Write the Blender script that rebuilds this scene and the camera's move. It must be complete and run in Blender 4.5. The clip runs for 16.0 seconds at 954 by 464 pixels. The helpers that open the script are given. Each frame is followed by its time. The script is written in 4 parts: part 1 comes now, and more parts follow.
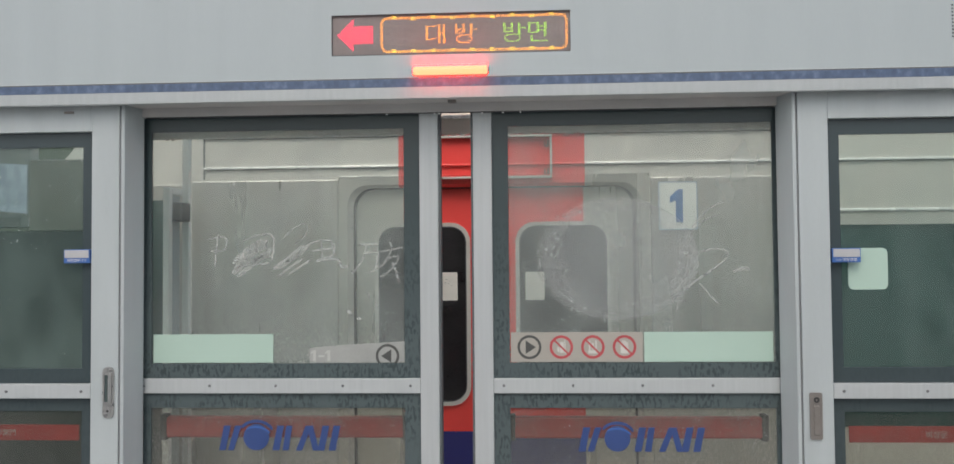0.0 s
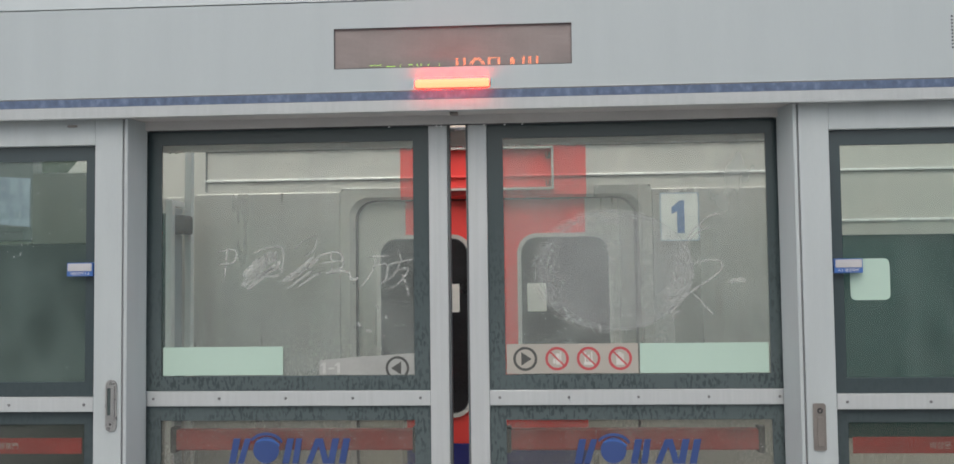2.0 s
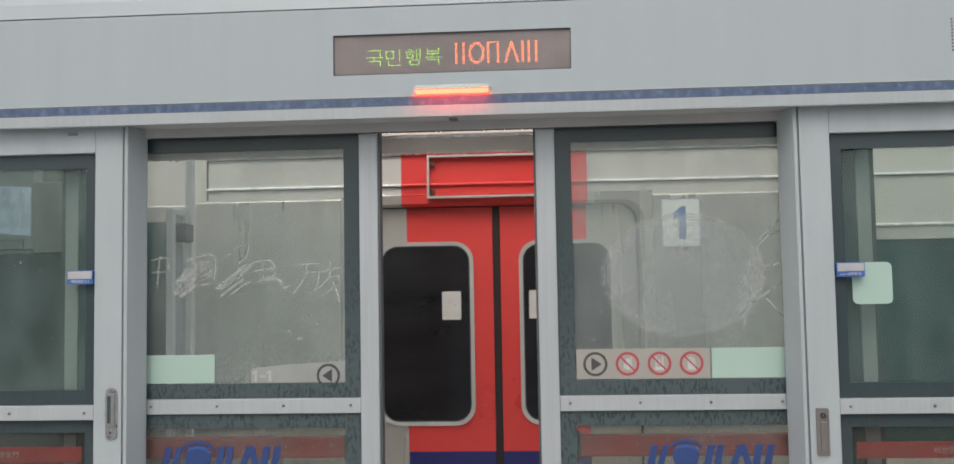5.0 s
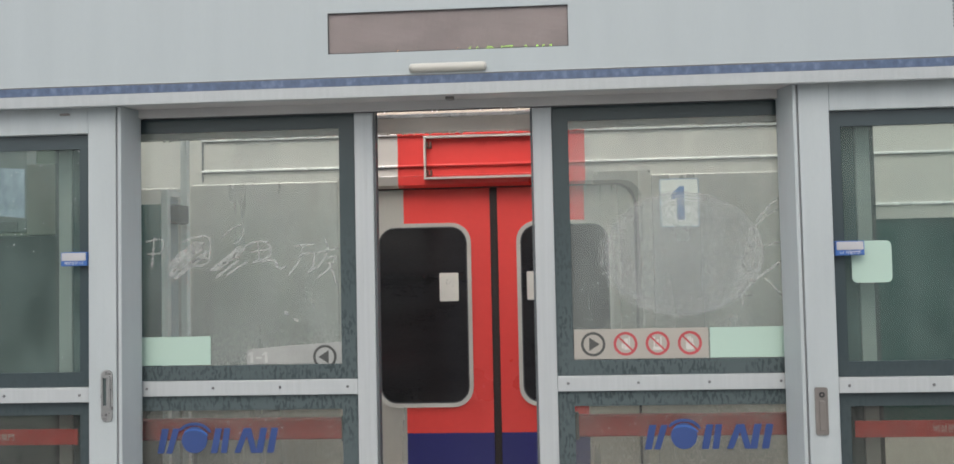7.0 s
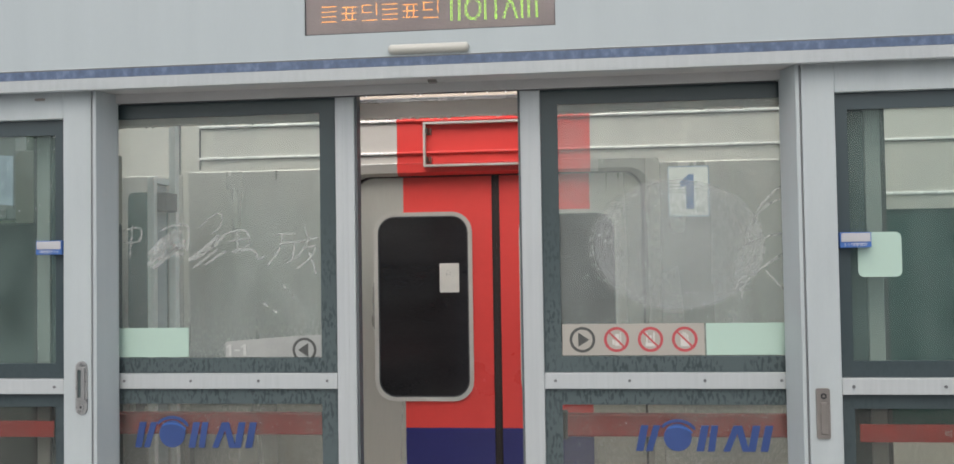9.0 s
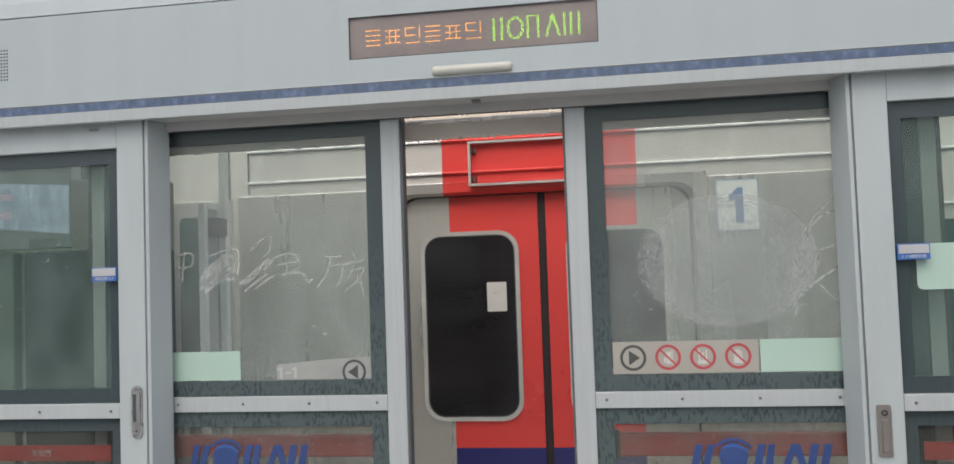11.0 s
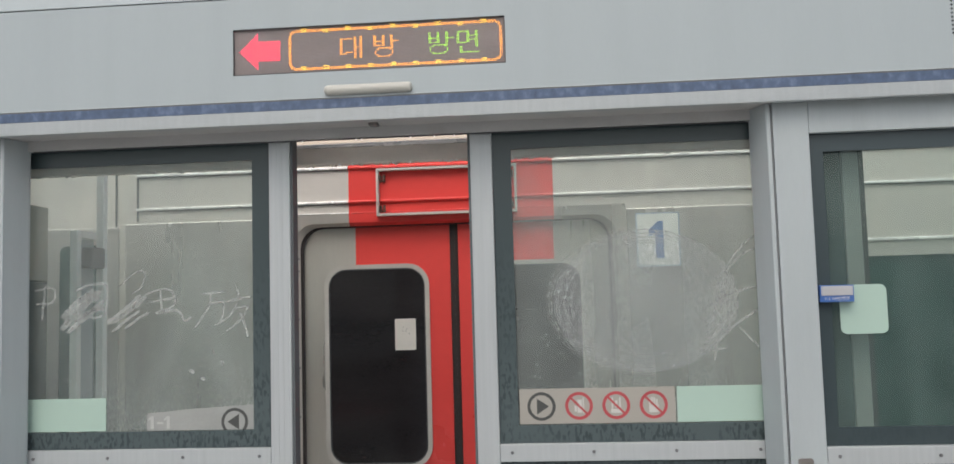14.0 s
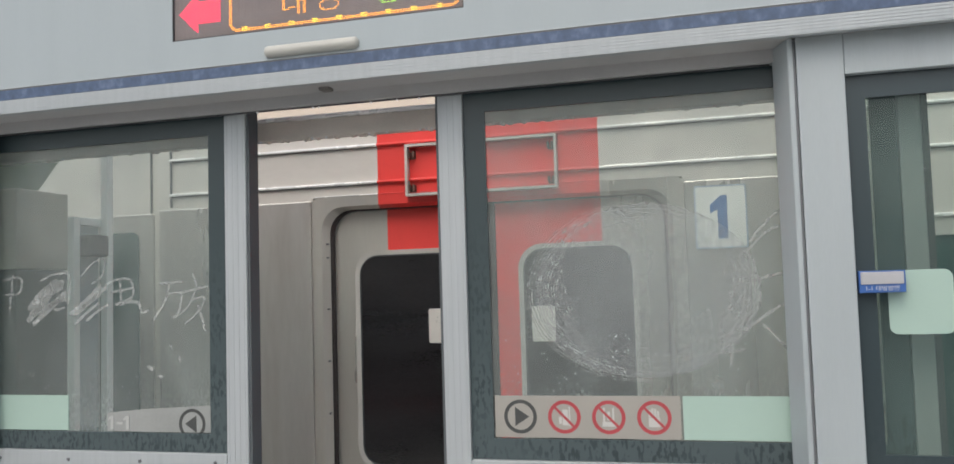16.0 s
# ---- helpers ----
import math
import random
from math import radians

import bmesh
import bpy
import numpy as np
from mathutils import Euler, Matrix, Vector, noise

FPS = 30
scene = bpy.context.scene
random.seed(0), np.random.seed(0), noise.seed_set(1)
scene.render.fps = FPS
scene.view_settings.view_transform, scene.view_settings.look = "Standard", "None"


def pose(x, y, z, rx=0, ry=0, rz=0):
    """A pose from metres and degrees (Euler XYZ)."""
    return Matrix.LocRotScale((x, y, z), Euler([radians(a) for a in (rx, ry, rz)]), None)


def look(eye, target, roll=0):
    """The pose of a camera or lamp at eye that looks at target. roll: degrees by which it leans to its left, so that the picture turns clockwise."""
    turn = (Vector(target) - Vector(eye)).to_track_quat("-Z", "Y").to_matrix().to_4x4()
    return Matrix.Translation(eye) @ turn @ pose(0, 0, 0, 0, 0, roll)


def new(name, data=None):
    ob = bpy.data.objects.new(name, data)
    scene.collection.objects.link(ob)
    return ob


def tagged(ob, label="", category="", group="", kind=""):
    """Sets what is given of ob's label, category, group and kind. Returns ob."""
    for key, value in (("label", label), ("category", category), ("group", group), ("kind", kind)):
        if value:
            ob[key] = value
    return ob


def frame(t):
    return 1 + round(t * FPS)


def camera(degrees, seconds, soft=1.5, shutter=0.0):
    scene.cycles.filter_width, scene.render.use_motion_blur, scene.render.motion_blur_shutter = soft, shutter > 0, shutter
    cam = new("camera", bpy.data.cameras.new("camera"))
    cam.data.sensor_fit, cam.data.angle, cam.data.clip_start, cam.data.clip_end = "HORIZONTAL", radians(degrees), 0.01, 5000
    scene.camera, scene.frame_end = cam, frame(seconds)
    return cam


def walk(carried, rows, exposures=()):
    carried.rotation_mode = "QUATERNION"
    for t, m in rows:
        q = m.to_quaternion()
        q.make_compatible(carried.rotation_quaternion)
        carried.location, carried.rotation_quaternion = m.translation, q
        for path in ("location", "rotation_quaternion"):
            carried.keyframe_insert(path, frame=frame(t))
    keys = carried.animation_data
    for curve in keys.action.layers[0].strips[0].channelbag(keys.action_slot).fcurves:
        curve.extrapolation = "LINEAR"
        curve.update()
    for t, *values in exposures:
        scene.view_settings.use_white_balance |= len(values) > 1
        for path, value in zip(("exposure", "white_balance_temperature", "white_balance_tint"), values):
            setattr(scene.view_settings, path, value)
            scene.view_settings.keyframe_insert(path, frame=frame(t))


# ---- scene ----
cam = camera(56.3, 16.0, soft=1.6)
EXPOSURES = [(0.0, -0.12, 5950, 8), (0.4, 0.03, 5950, 8), (1.0, 0.05, 5950, 8), (1.5, -0.13, 5950, 8), (2.0, -0.12, 5950, 8), (2.5, -0.17, 5950, 8), (2.8, -0.42, 5950, 8), (3.0, -0.64, 5950, 8), (3.2, -0.86, 5950, 8), (3.5, -0.86, 5950, 8), (4.4, -0.32, 5950, 8), (5.3, -0.12, 5950, 8), (6.0, 0.04, 5950, 8), (10.2, 0.03, 5950, 8), (12.3, -0.27, 5950, 8), (13.0, -0.20, 5950, 8), (13.5, -0.10, 5950, 8), (14.0, -0.12, 5950, 8), (14.6, -0.11, 5900, 8), (16.0, -0.10, 5900, 8)]
PATH = [
    (0, (0.232, -2.68, 1.651), (0.116, -0.684, 1.721), -0.5),
    (0.5, (0.233, -2.68, 1.648), (0.119, -0.684, 1.699), -0.4),
    (1, (0.241, -2.688, 1.645), (0.122, -0.692, 1.705), -0.5),
    (1.5, (0.237, -2.689, 1.65), (0.118, -0.693, 1.707), -0.7),
    (2, (0.227, -2.685, 1.653), (0.11, -0.691, 1.748), -0.7),
    (2.5, (0.233, -2.682, 1.646), (0.11, -0.689, 1.763), -0.7),
    (3, (0.227, -2.681, 1.649), (0.108, -0.689, 1.775), -0.9),
    (5.5, (0.237, -2.675, 1.634), (0.112, -0.682, 1.745), -1.0),
    (6, (0.236, -2.669, 1.628), (0.11, -0.676, 1.729), -1.0),
    (6.5, (0.233, -2.665, 1.626), (0.097, -0.672, 1.717), -1.0),
    (7, (0.24, -2.656, 1.628), (0.118, -0.662, 1.71), -1.2),
    (7.5, (0.277, -2.619, 1.624), (0.157, -0.623, 1.679), -1.4),
    (8, (0.344, -2.553, 1.629), (0.192, -0.56, 1.684), -1.4),
    (8.5, (0.393, -2.527, 1.629), (0.2, -0.537, 1.687), -1.0),
    (9, (0.401, -2.52, 1.631), (0.186, -0.533, 1.69), -0.9),
    (9.5, (0.407, -2.522, 1.636), (0.154, -0.539, 1.701), -1.0),
    (10, (0.401, -2.515, 1.635), (0.119, -0.536, 1.717), -1.2),
    (12.3, (0.397, -2.513, 1.642), (0.06, -0.547, 1.778), -2.3),
    (12.5, (0.402, -2.529, 1.635), (0.086, -0.559, 1.779), -1.5),
    (13, (0.406, -2.516, 1.639), (0.179, -0.533, 1.77), -1.1),
    (13.5, (0.364, -2.424, 1.662), (0.198, -0.436, 1.808), -1.3),
    (14, (0.463, -2.284, 1.667), (0.297, -0.298, 1.825), -1.6),
    (14.5, (0.625, -2.12, 1.675), (0.358, -0.145, 1.848), -1.5),
    (15, (0.677, -1.954, 1.675), (0.349, 0.012, 1.831), -1.6),
    (15.5, (0.799, -1.874, 1.674), (0.333, 0.065, 1.822), -1.7),
    (16, (0.882, -1.845, 1.669), (0.344, 0.076, 1.802), -1.7),
]
walk(cam, [(t, look(eye, target, roll)) for t, eye, target, roll in PATH], EXPOSURES)

# ---- world, sun, exposure ----
world = bpy.data.worlds.new("overcast_sky")
scene.world = world
world.use_nodes = True
wn = world.node_tree
sky = wn.nodes.new("ShaderNodeTexSky")
sky.sky_type = "NISHITA"
sky.sun_disc = False
sky.sun_elevation, sky.sun_rotation = radians(52), radians(188)
sky.air_density, sky.dust_density, sky.ozone_density = 1.0, 9.0, 1.0
wn.links.new(sky.outputs[0], wn.nodes["Background"].inputs[0])
wn.nodes["Background"].inputs[1].default_value = 0.12
sun = new("sun", bpy.data.lights.new("sun", "SUN"))
sun.data.energy, sun.data.angle, sun.data.color = 1.80, radians(165), (1.0, 0.975, 0.92)
sun.matrix_world = look((0.1, -4.4, 5.6), (0, 0, 0))


# ---- materials ----
def rgb(c):
    return (c[0], c[1], c[2], 1.0)


def mat(name, base, rough=0.5, metal=0.0, vary=0.12, scale=6.0, stretch=(1, 1, 1), bump=0.0, fine=160.0, spec=0.5, dirt=None, dirt_at=0.6):
    """Paint, metal or plastic with slow stains, fine grain and a little relief."""
    m = bpy.data.materials.new(name)
    m.use_nodes = True
    n, l = m.node_tree.nodes, m.node_tree.links
    b = n["Principled BSDF"]
    b.inputs["Roughness"].default_value, b.inputs["Metallic"].default_value = rough, metal
    b.inputs["Specular IOR Level"].default_value = spec
    tc = n.new("ShaderNodeTexCoord")
    mp = n.new("ShaderNodeMapping")
    mp.inputs["Scale"].default_value = stretch
    l.new(tc.outputs["Object"], mp.inputs[0])
    slow = n.new("ShaderNodeTexNoise")
    slow.inputs["Scale"].default_value, slow.inputs["Detail"].default_value = scale, 5
    quick = n.new("ShaderNodeTexNoise")
    quick.inputs["Scale"].default_value, quick.inputs["Detail"].default_value = fine, 2
    l.new(mp.outputs[0], slow.inputs[0])
    l.new(mp.outputs[0], quick.inputs[0])
    both = n.new("ShaderNodeMath")
    both.operation = "MULTIPLY_ADD"
    both.inputs[1].default_value = 0.3
    l.new(quick.outputs[0], both.inputs[0])
    l.new(slow.outputs[0], both.inputs[2])
    ramp = n.new("ShaderNodeMapRange")
    ramp.inputs[1].default_value, ramp.inputs[2].default_value = 0.35, 0.95
    ramp.inputs[3].default_value, ramp.inputs[4].default_value = 1 - vary, 1 + vary
    l.new(both.outputs[0], ramp.inputs[0])
    mul = n.new("ShaderNodeVectorMath")
    mul.operation = "SCALE"
    mul.inputs[0].default_value = base
    l.new(ramp.outputs[0], mul.inputs["Scale"])
    out = mul.outputs[0]
    if dirt:
        mix = n.new("ShaderNodeMix")
        mix.data_type = "RGBA"
        mix.inputs[7].default_value = rgb(dirt)
        r2 = n.new("ShaderNodeMapRange")
        r2.inputs[1].default_value, r2.inputs[2].default_value = dirt_at, dirt_at + 0.25
        r2.inputs[4].default_value = 0.8
        l.new(slow.outputs[0], r2.inputs[0])
        l.new(r2.outputs[0], mix.inputs[0])
        l.new(out, mix.inputs[6])
        out = mix.outputs[2]
    l.new(out, b.inputs["Base Color"])
    rr = n.new("ShaderNodeMapRange")
    rr.inputs[1].default_value, rr.inputs[2].default_value = 0.3, 0.7
    rr.inputs[3].default_value, rr.inputs[4].default_value = max(0.02, rough - 0.07), min(1, rough + 0.07)
    l.new(slow.outputs[0], rr.inputs[0])
    l.new(rr.outputs[0], b.inputs["Roughness"])
    if bump:
        bp = n.new("ShaderNodeBump")
        bp.inputs["Strength"].default_value, bp.inputs["Distance"].default_value = bump, 0.002
        l.new(quick.outputs[0], bp.inputs["Height"])
        l.new(bp.outputs[0], b.inputs["Normal"])
    return m


def glow(name, colour, strength):
    m = bpy.data.materials.new(name)
    m.use_nodes = True
    b = m.node_tree.nodes["Principled BSDF"]
    b.inputs["Base Color"].default_value = rgb(colour)
    b.inputs["Emission Color"].default_value = rgb(colour)
    b.inputs["Emission Strength"].default_value = strength
    return m


def glowing_picture(name, low, high, strength):
    m = glow(name, low, strength)
    n, l = m.node_tree.nodes, m.node_tree.links
    tc, mp, ns, mx = n.new("ShaderNodeTexCoord"), n.new("ShaderNodeMapping"), n.new("ShaderNodeTexNoise"), n.new("ShaderNodeMix")
    mp.inputs["Scale"].default_value = (16, 16, 9)
    ns.inputs["Scale"].default_value, ns.inputs["Detail"].default_value = 1.0, 5
    mx.data_type = "RGBA"
    mx.inputs[6].default_value, mx.inputs[7].default_value = rgb(low), rgb(high)
    r = n.new("ShaderNodeMapRange")
    r.inputs[1].default_value, r.inputs[2].default_value = 0.35, 0.68
    l.new(tc.outputs["Object"], mp.inputs[0])
    l.new(mp.outputs[0], ns.inputs[0])
    l.new(ns.outputs[0], r.inputs[0])
    l.new(r.outputs[0], mx.inputs[0])
    for socket in ("Base Color", "Emission Color"):
        l.new(mx.outputs[2], n["Principled BSDF"].inputs[socket])
    return m


def pane_mat(name, haze, tint=(0.93, 0.97, 0.95), fog=(0.42, 0.46, 0.44), thin=None, gloss=0.8, blotch=7.0, wet=(1.54, 1.38), gain=1.2):
    """Clear sheet with a film of moisture: see-through, milky where fog lies, mirror-like at a slant."""
    m = bpy.data.materials.new(name)
    m.use_nodes = True
    n, l = m.node_tree.nodes, m.node_tree.links
    n.remove(n["Principled BSDF"])
    tr, df, gl = (n.new("ShaderNodeBsdf" + k) for k in ("Transparent", "Diffuse", "Glossy"))
    tr.inputs[0].default_value, df.inputs[0].default_value = rgb(tint), rgb(fog)
    gl.inputs["Roughness"].default_value = 0.03
    tc = n.new("ShaderNodeTexCoord")
    mp = n.new("ShaderNodeMapping")
    mp.inputs["Scale"].default_value = (1, 1, 0.55)
    l.new(tc.outputs["Object"], mp.inputs[0])
    big = n.new("ShaderNodeTexNoise")
    big.inputs["Scale"].default_value, big.inputs["Detail"].default_value = blotch, 6
    l.new(mp.outputs[0], big.inputs[0])
    mp2 = n.new("ShaderNodeMapping")
    mp2.inputs["Scale"].default_value = (230, 230, 80)
    l.new(tc.outputs["Object"], mp2.inputs[0])
    streak = n.new("ShaderNodeTexNoise")
    streak.inputs["Scale"].default_value, streak.inputs["Detail"].default_value = 1.0, 3
    l.new(mp2.outputs[0], streak.inputs[0])
    r = n.new("ShaderNodeMapRange")
    r.inputs[1].default_value, r.inputs[2].default_value = 0.3, 0.75
    r.inputs[3].default_value, r.inputs[4].default_value = haze * 0.6, haze * 1.35
    l.new(big.outputs[0], r.inputs[0])
    r2 = n.new("ShaderNodeMapRange")
    r2.inputs[1].default_value, r2.inputs[2].default_value = 0.51, 0.60
    r2.inputs[3].default_value, r2.inputs[4].default_value = gain, gain * 0.30
    l.new(streak.outputs[0], r2.inputs[0])
    # runs and drops break the film low on the sheet only
    sz, low, keep = n.new("ShaderNodeSeparateXYZ"), n.new("ShaderNodeMapRange"), n.new("ShaderNodeMix")
    l.new(tc.outputs["Object"], sz.inputs[0])
    l.new(sz.outputs[2], low.inputs[0])
    low.inputs[1].default_value, low.inputs[2].default_value = wet
    keep.inputs[2].default_value = 1.0
    l.new(low.outputs[0], keep.inputs[0])
    l.new(r2.outputs[0], keep.inputs[3])
    fac = n.new("ShaderNodeMath")
    fac.operation = "MULTIPLY"
    l.new(r.outputs[0], fac.inputs[0])
    l.new(keep.outputs[0], fac.inputs[1])
    if thin:
        # the film thins out towards one end of the sheet
        sep, r3, fac2 = n.new("ShaderNodeSeparateXYZ"), n.new("ShaderNodeMapRange"), n.new("ShaderNodeMath")
        l.new(tc.outputs["Object"], sep.inputs[0])
        l.new(sep.outputs[0], r3.inputs[0])
        for i in range(4):
            r3.inputs[i + 1].default_value = thin[i]
        fac2.operation = "MULTIPLY"
        l.new(fac.outputs[0], fac2.inputs[0])
        l.new(r3.outputs[0], fac2.inputs[1])
        fac = fac2
    m1, m2 = n.new("ShaderNodeMixShader"), n.new("ShaderNodeMixShader")
    l.new(fac.outputs[0], m1.inputs[0])
    l.new(tr.outputs[0], m1.inputs[1])
    l.new(df.outputs[0], m1.inputs[2])
    fr = n.new("ShaderNodeFresnel")
    fr.inputs[0].default_value = 1.45
    g = n.new("ShaderNodeMath")
    g.operation = "MULTIPLY"
    g.inputs[1].default_value = gloss
    l.new(fr.outputs[0], g.inputs[0])
    l.new(g.outputs[0], m2.inputs[0])
    l.new(m1.outputs[0], m2.inputs[1])
    l.new(gl.outputs[0], m2.inputs[2])
    l.new(m2.outputs[0], n["Material Output"].inputs[0])
    return m


def wet_border(name, clean, dew, drop, z_dew):
    """Printed glass border; below z_dew it carries a thin grey dew, broken by dark drops and runs."""
    m = bpy.data.materials.new(name)
    m.use_nodes = True
    n, l = m.node_tree.nodes, m.node_tree.links
    b = n["Principled BSDF"]
    b.inputs["Roughness"].default_value, b.inputs["Specular IOR Level"].default_value = 0.3, 0.45
    tc = n.new("ShaderNodeTexCoord")
    fac = None
    for scale, lo, hi in (((120, 120, 50), 0.51, 0.58), ((9, 9, 7), 0.33, 0.52)):
        mp, ns, r = n.new("ShaderNodeMapping"), n.new("ShaderNodeTexNoise"), n.new("ShaderNodeMapRange")
        mp.inputs["Scale"].default_value = scale
        ns.inputs["Scale"].default_value, ns.inputs["Detail"].default_value = 1.0, 2.5
        r.inputs[1].default_value, r.inputs[2].default_value = lo, hi
        l.new(tc.outputs["Object"], mp.inputs[0])
        l.new(mp.outputs[0], ns.inputs[0])
        l.new(ns.outputs[0], r.inputs[0])
        if fac:
            mul = n.new("ShaderNodeMath")
            mul.operation = "MULTIPLY"
            l.new(fac, mul.inputs[0])
            l.new(r.outputs[0], mul.inputs[1])
            fac = mul.outputs[0]
        else:
            fac = r.outputs[0]
    sz, low = n.new("ShaderNodeSeparateXYZ"), n.new("ShaderNodeMapRange")
    l.new(tc.outputs["Object"], sz.inputs[0])
    l.new(sz.outputs[2], low.inputs[0])
    low.inputs[1].default_value, low.inputs[2].default_value = z_dew
    wet, all_over = n.new("ShaderNodeMix"), n.new("ShaderNodeMix")
    wet.data_type = all_over.data_type = "RGBA"
    wet.inputs[6].default_value, wet.inputs[7].default_value = rgb(dew), rgb(drop)
    all_over.inputs[6].default_value = rgb(clean)
    l.new(fac, wet.inputs[0])
    l.new(low.outputs[0], all_over.inputs[0])
    l.new(wet.outputs[2], all_over.inputs[7])
    l.new(all_over.outputs[2], b.inputs["Base Color"])
    return m


def film(name, colour, cover, least=0.4, grain=(60, 60, 60)):
    """A thin smear that lets part of the light through."""
    m = bpy.data.materials.new(name)
    m.use_nodes = True
    n, l = m.node_tree.nodes, m.node_tree.links
    n.remove(n["Principled BSDF"])
    tr, df, mx = n.new("ShaderNodeBsdfTransparent"), n.new("ShaderNodeBsdfDiffuse"), n.new("ShaderNodeMixShader")
    df.inputs[0].default_value = rgb(colour)
    tc, ns = n.new("ShaderNodeTexCoord"), n.new("ShaderNodeTexNoise")
    ns.inputs["Scale"].default_value, ns.inputs["Detail"].default_value = 1.0, 3.5
    mp = n.new("ShaderNodeMapping")
    mp.inputs["Scale"].default_value = grain
    l.new(tc.outputs["Object"], mp.inputs[0])
    l.new(mp.outputs[0], ns.inputs[0])
    r = n.new("ShaderNodeMapRange")
    r.inputs[1].default_value, r.inputs[2].default_value = 0.35, 0.62
    r.inputs[3].default_value, r.inputs[4].default_value = cover * least, cover
    l.new(ns.outputs[0], r.inputs[0])
    l.new(r.outputs[0], mx.inputs[0])
    l.new(tr.outputs[0], mx.inputs[1])
    l.new(df.outputs[0], mx.inputs[2])
    l.new(mx.outputs[0], n["Material Output"].inputs[0])
    return m


HEADER = mat("header_paint", (0.352, 0.393, 0.405), 0.42, vary=0.045, scale=5.0, stretch=(2.2, 1, 0.25), fine=120)
POST = mat("post_paint", (0.372, 0.408, 0.415), 0.45, vary=0.08, scale=5, stretch=(3, 3, 0.35), fine=120, dirt=(0.33, 0.32, 0.305), dirt_at=0.64)
ALU = mat("brushed_aluminium", (0.425, 0.450, 0.456), 0.42, 0.2, vary=0.07, scale=9, stretch=(9, 9, 0.25), fine=60, bump=0.1)
STRIPE = mat("blue_stripe_vinyl", (0.070, 0.104, 0.180), 0.5, vary=0.35, scale=58, stretch=(1, 1, 0.7), fine=120, dirt=(0.15, 0.185, 0.27), dirt_at=0.52)
FRIT = wet_border("black_glass_border", (0.039, 0.056, 0.060), (0.076, 0.098, 0.102), (0.038, 0.051, 0.054), (1.85, 1.40))
FRIT_CLEAN = wet_border("clean_glass_border", (0.038, 0.054, 0.060), (0.048, 0.064, 0.069), (0.040, 0.055, 0.060), (1.5, 1.2))
RUBBER = mat("black_rubber", (0.060, 0.061, 0.063), 0.65, vary=0.2)
SOFFIT = mat("soffit_paint", (0.47, 0.465, 0.455), 0.5, vary=0.1, scale=7, dirt=(0.34, 0.315, 0.29), dirt_at=0.58)
STEEL = mat("train_stainless_steel", (0.67, 0.636, 0.582), 0.42, 0.18, vary=0.07, scale=2.2, stretch=(0.6, 1, 1.6), fine=45)
STEEL_PANEL = mat("train_panel_steel", (0.60, 0.575, 0.54), 0.30, 0.6, vary=0.10, scale=3.0, stretch=(2.2, 1, 0.35), fine=60, dirt=(0.40, 0.365, 0.32), dirt_at=0.58)
BRIGHT = mat("polished_trim", (0.92, 0.91, 0.89), 0.28, 0.2, vary=0.05, scale=8)
RED = mat("train_red_paint", (0.80, 0.068, 0.058), 0.33, vary=0.06, scale=3, fine=40)
BLUE = mat("train_blue_paint", (0.028, 0.030, 0.16), 0.32, vary=0.08, scale=3, fine=40)
# the uneven sideways bands of tone stand in for dim reflections
DARK_GLASS = mat("dark_train_glass", (0.022, 0.020, 0.021), 0.10, vary=0.55, scale=2.2, stretch=(0.5, 1, 2.2), spec=0.6)
SIDE_GLASS = mat("green_tinted_train_glass", (0.031, 0.070, 0.063), 0.16, vary=0.4, scale=2, spec=0.2)
TRIM = mat("window_trim", (0.60, 0.575, 0.53), 0.40, 0.2, vary=0.08, scale=10)
PAPER = mat("paper_notice", (0.72, 0.69, 0.63), 0.8, vary=0.06, scale=20)
INK = mat("dark_ink", (0.06, 0.06, 0.06), 0.7)
GREEN_FILM = mat("pale_green_film", (0.38, 0.505, 0.435), 0.45, vary=0.03, scale=4)
BEIGE_FILM = mat("beige_sticker", (0.33, 0.315, 0.28), 0.5, vary=0.05, scale=8)
GREY_FILM = mat("grey_sticker", (0.30, 0.31, 0.295), 0.55, vary=0.12, scale=14)
RED_BAN = mat("red_ban_ring", (0.38, 0.06, 0.068), 0.5, vary=0.1, scale=20)
DARK_RING = mat("dark_grey_ring", (0.055, 0.058, 0.055), 0.5, vary=0.15, scale=20)
PALE = mat("pale_print", (0.42, 0.425, 0.41), 0.6, vary=0.05, scale=20)
SYMBOL = mat("pale_pictogram_print", (0.50, 0.50, 0.475), 0.6, vary=0.05, scale=20)
LOGO = mat("blue_logo_vinyl", (0.030, 0.058, 0.185), 0.4, vary=0.12, scale=12)
RED_BAR = mat("red_push_bar", (0.36, 0.05, 0.045), 0.4, vary=0.15, scale=9, stretch=(1, 1, 2))
LABEL_BLUE = mat("blue_label", (0.045, 0.12, 0.36), 0.4, vary=0.06)
LABEL_GREY = mat("raised_dot_plate", (0.44, 0.44, 0.45), 0.45, 0.3, vary=0.08)
WHITE = mat("white_print", (0.60, 0.61, 0.62), 0.5, vary=0.03)
PLATE = mat("white_number_plate", (0.86, 0.87, 0.83), 0.5, vary=0.05, scale=5)
NUMBER = mat("faded_blue_print", (0.06, 0.17, 0.42), 0.5, vary=0.1)
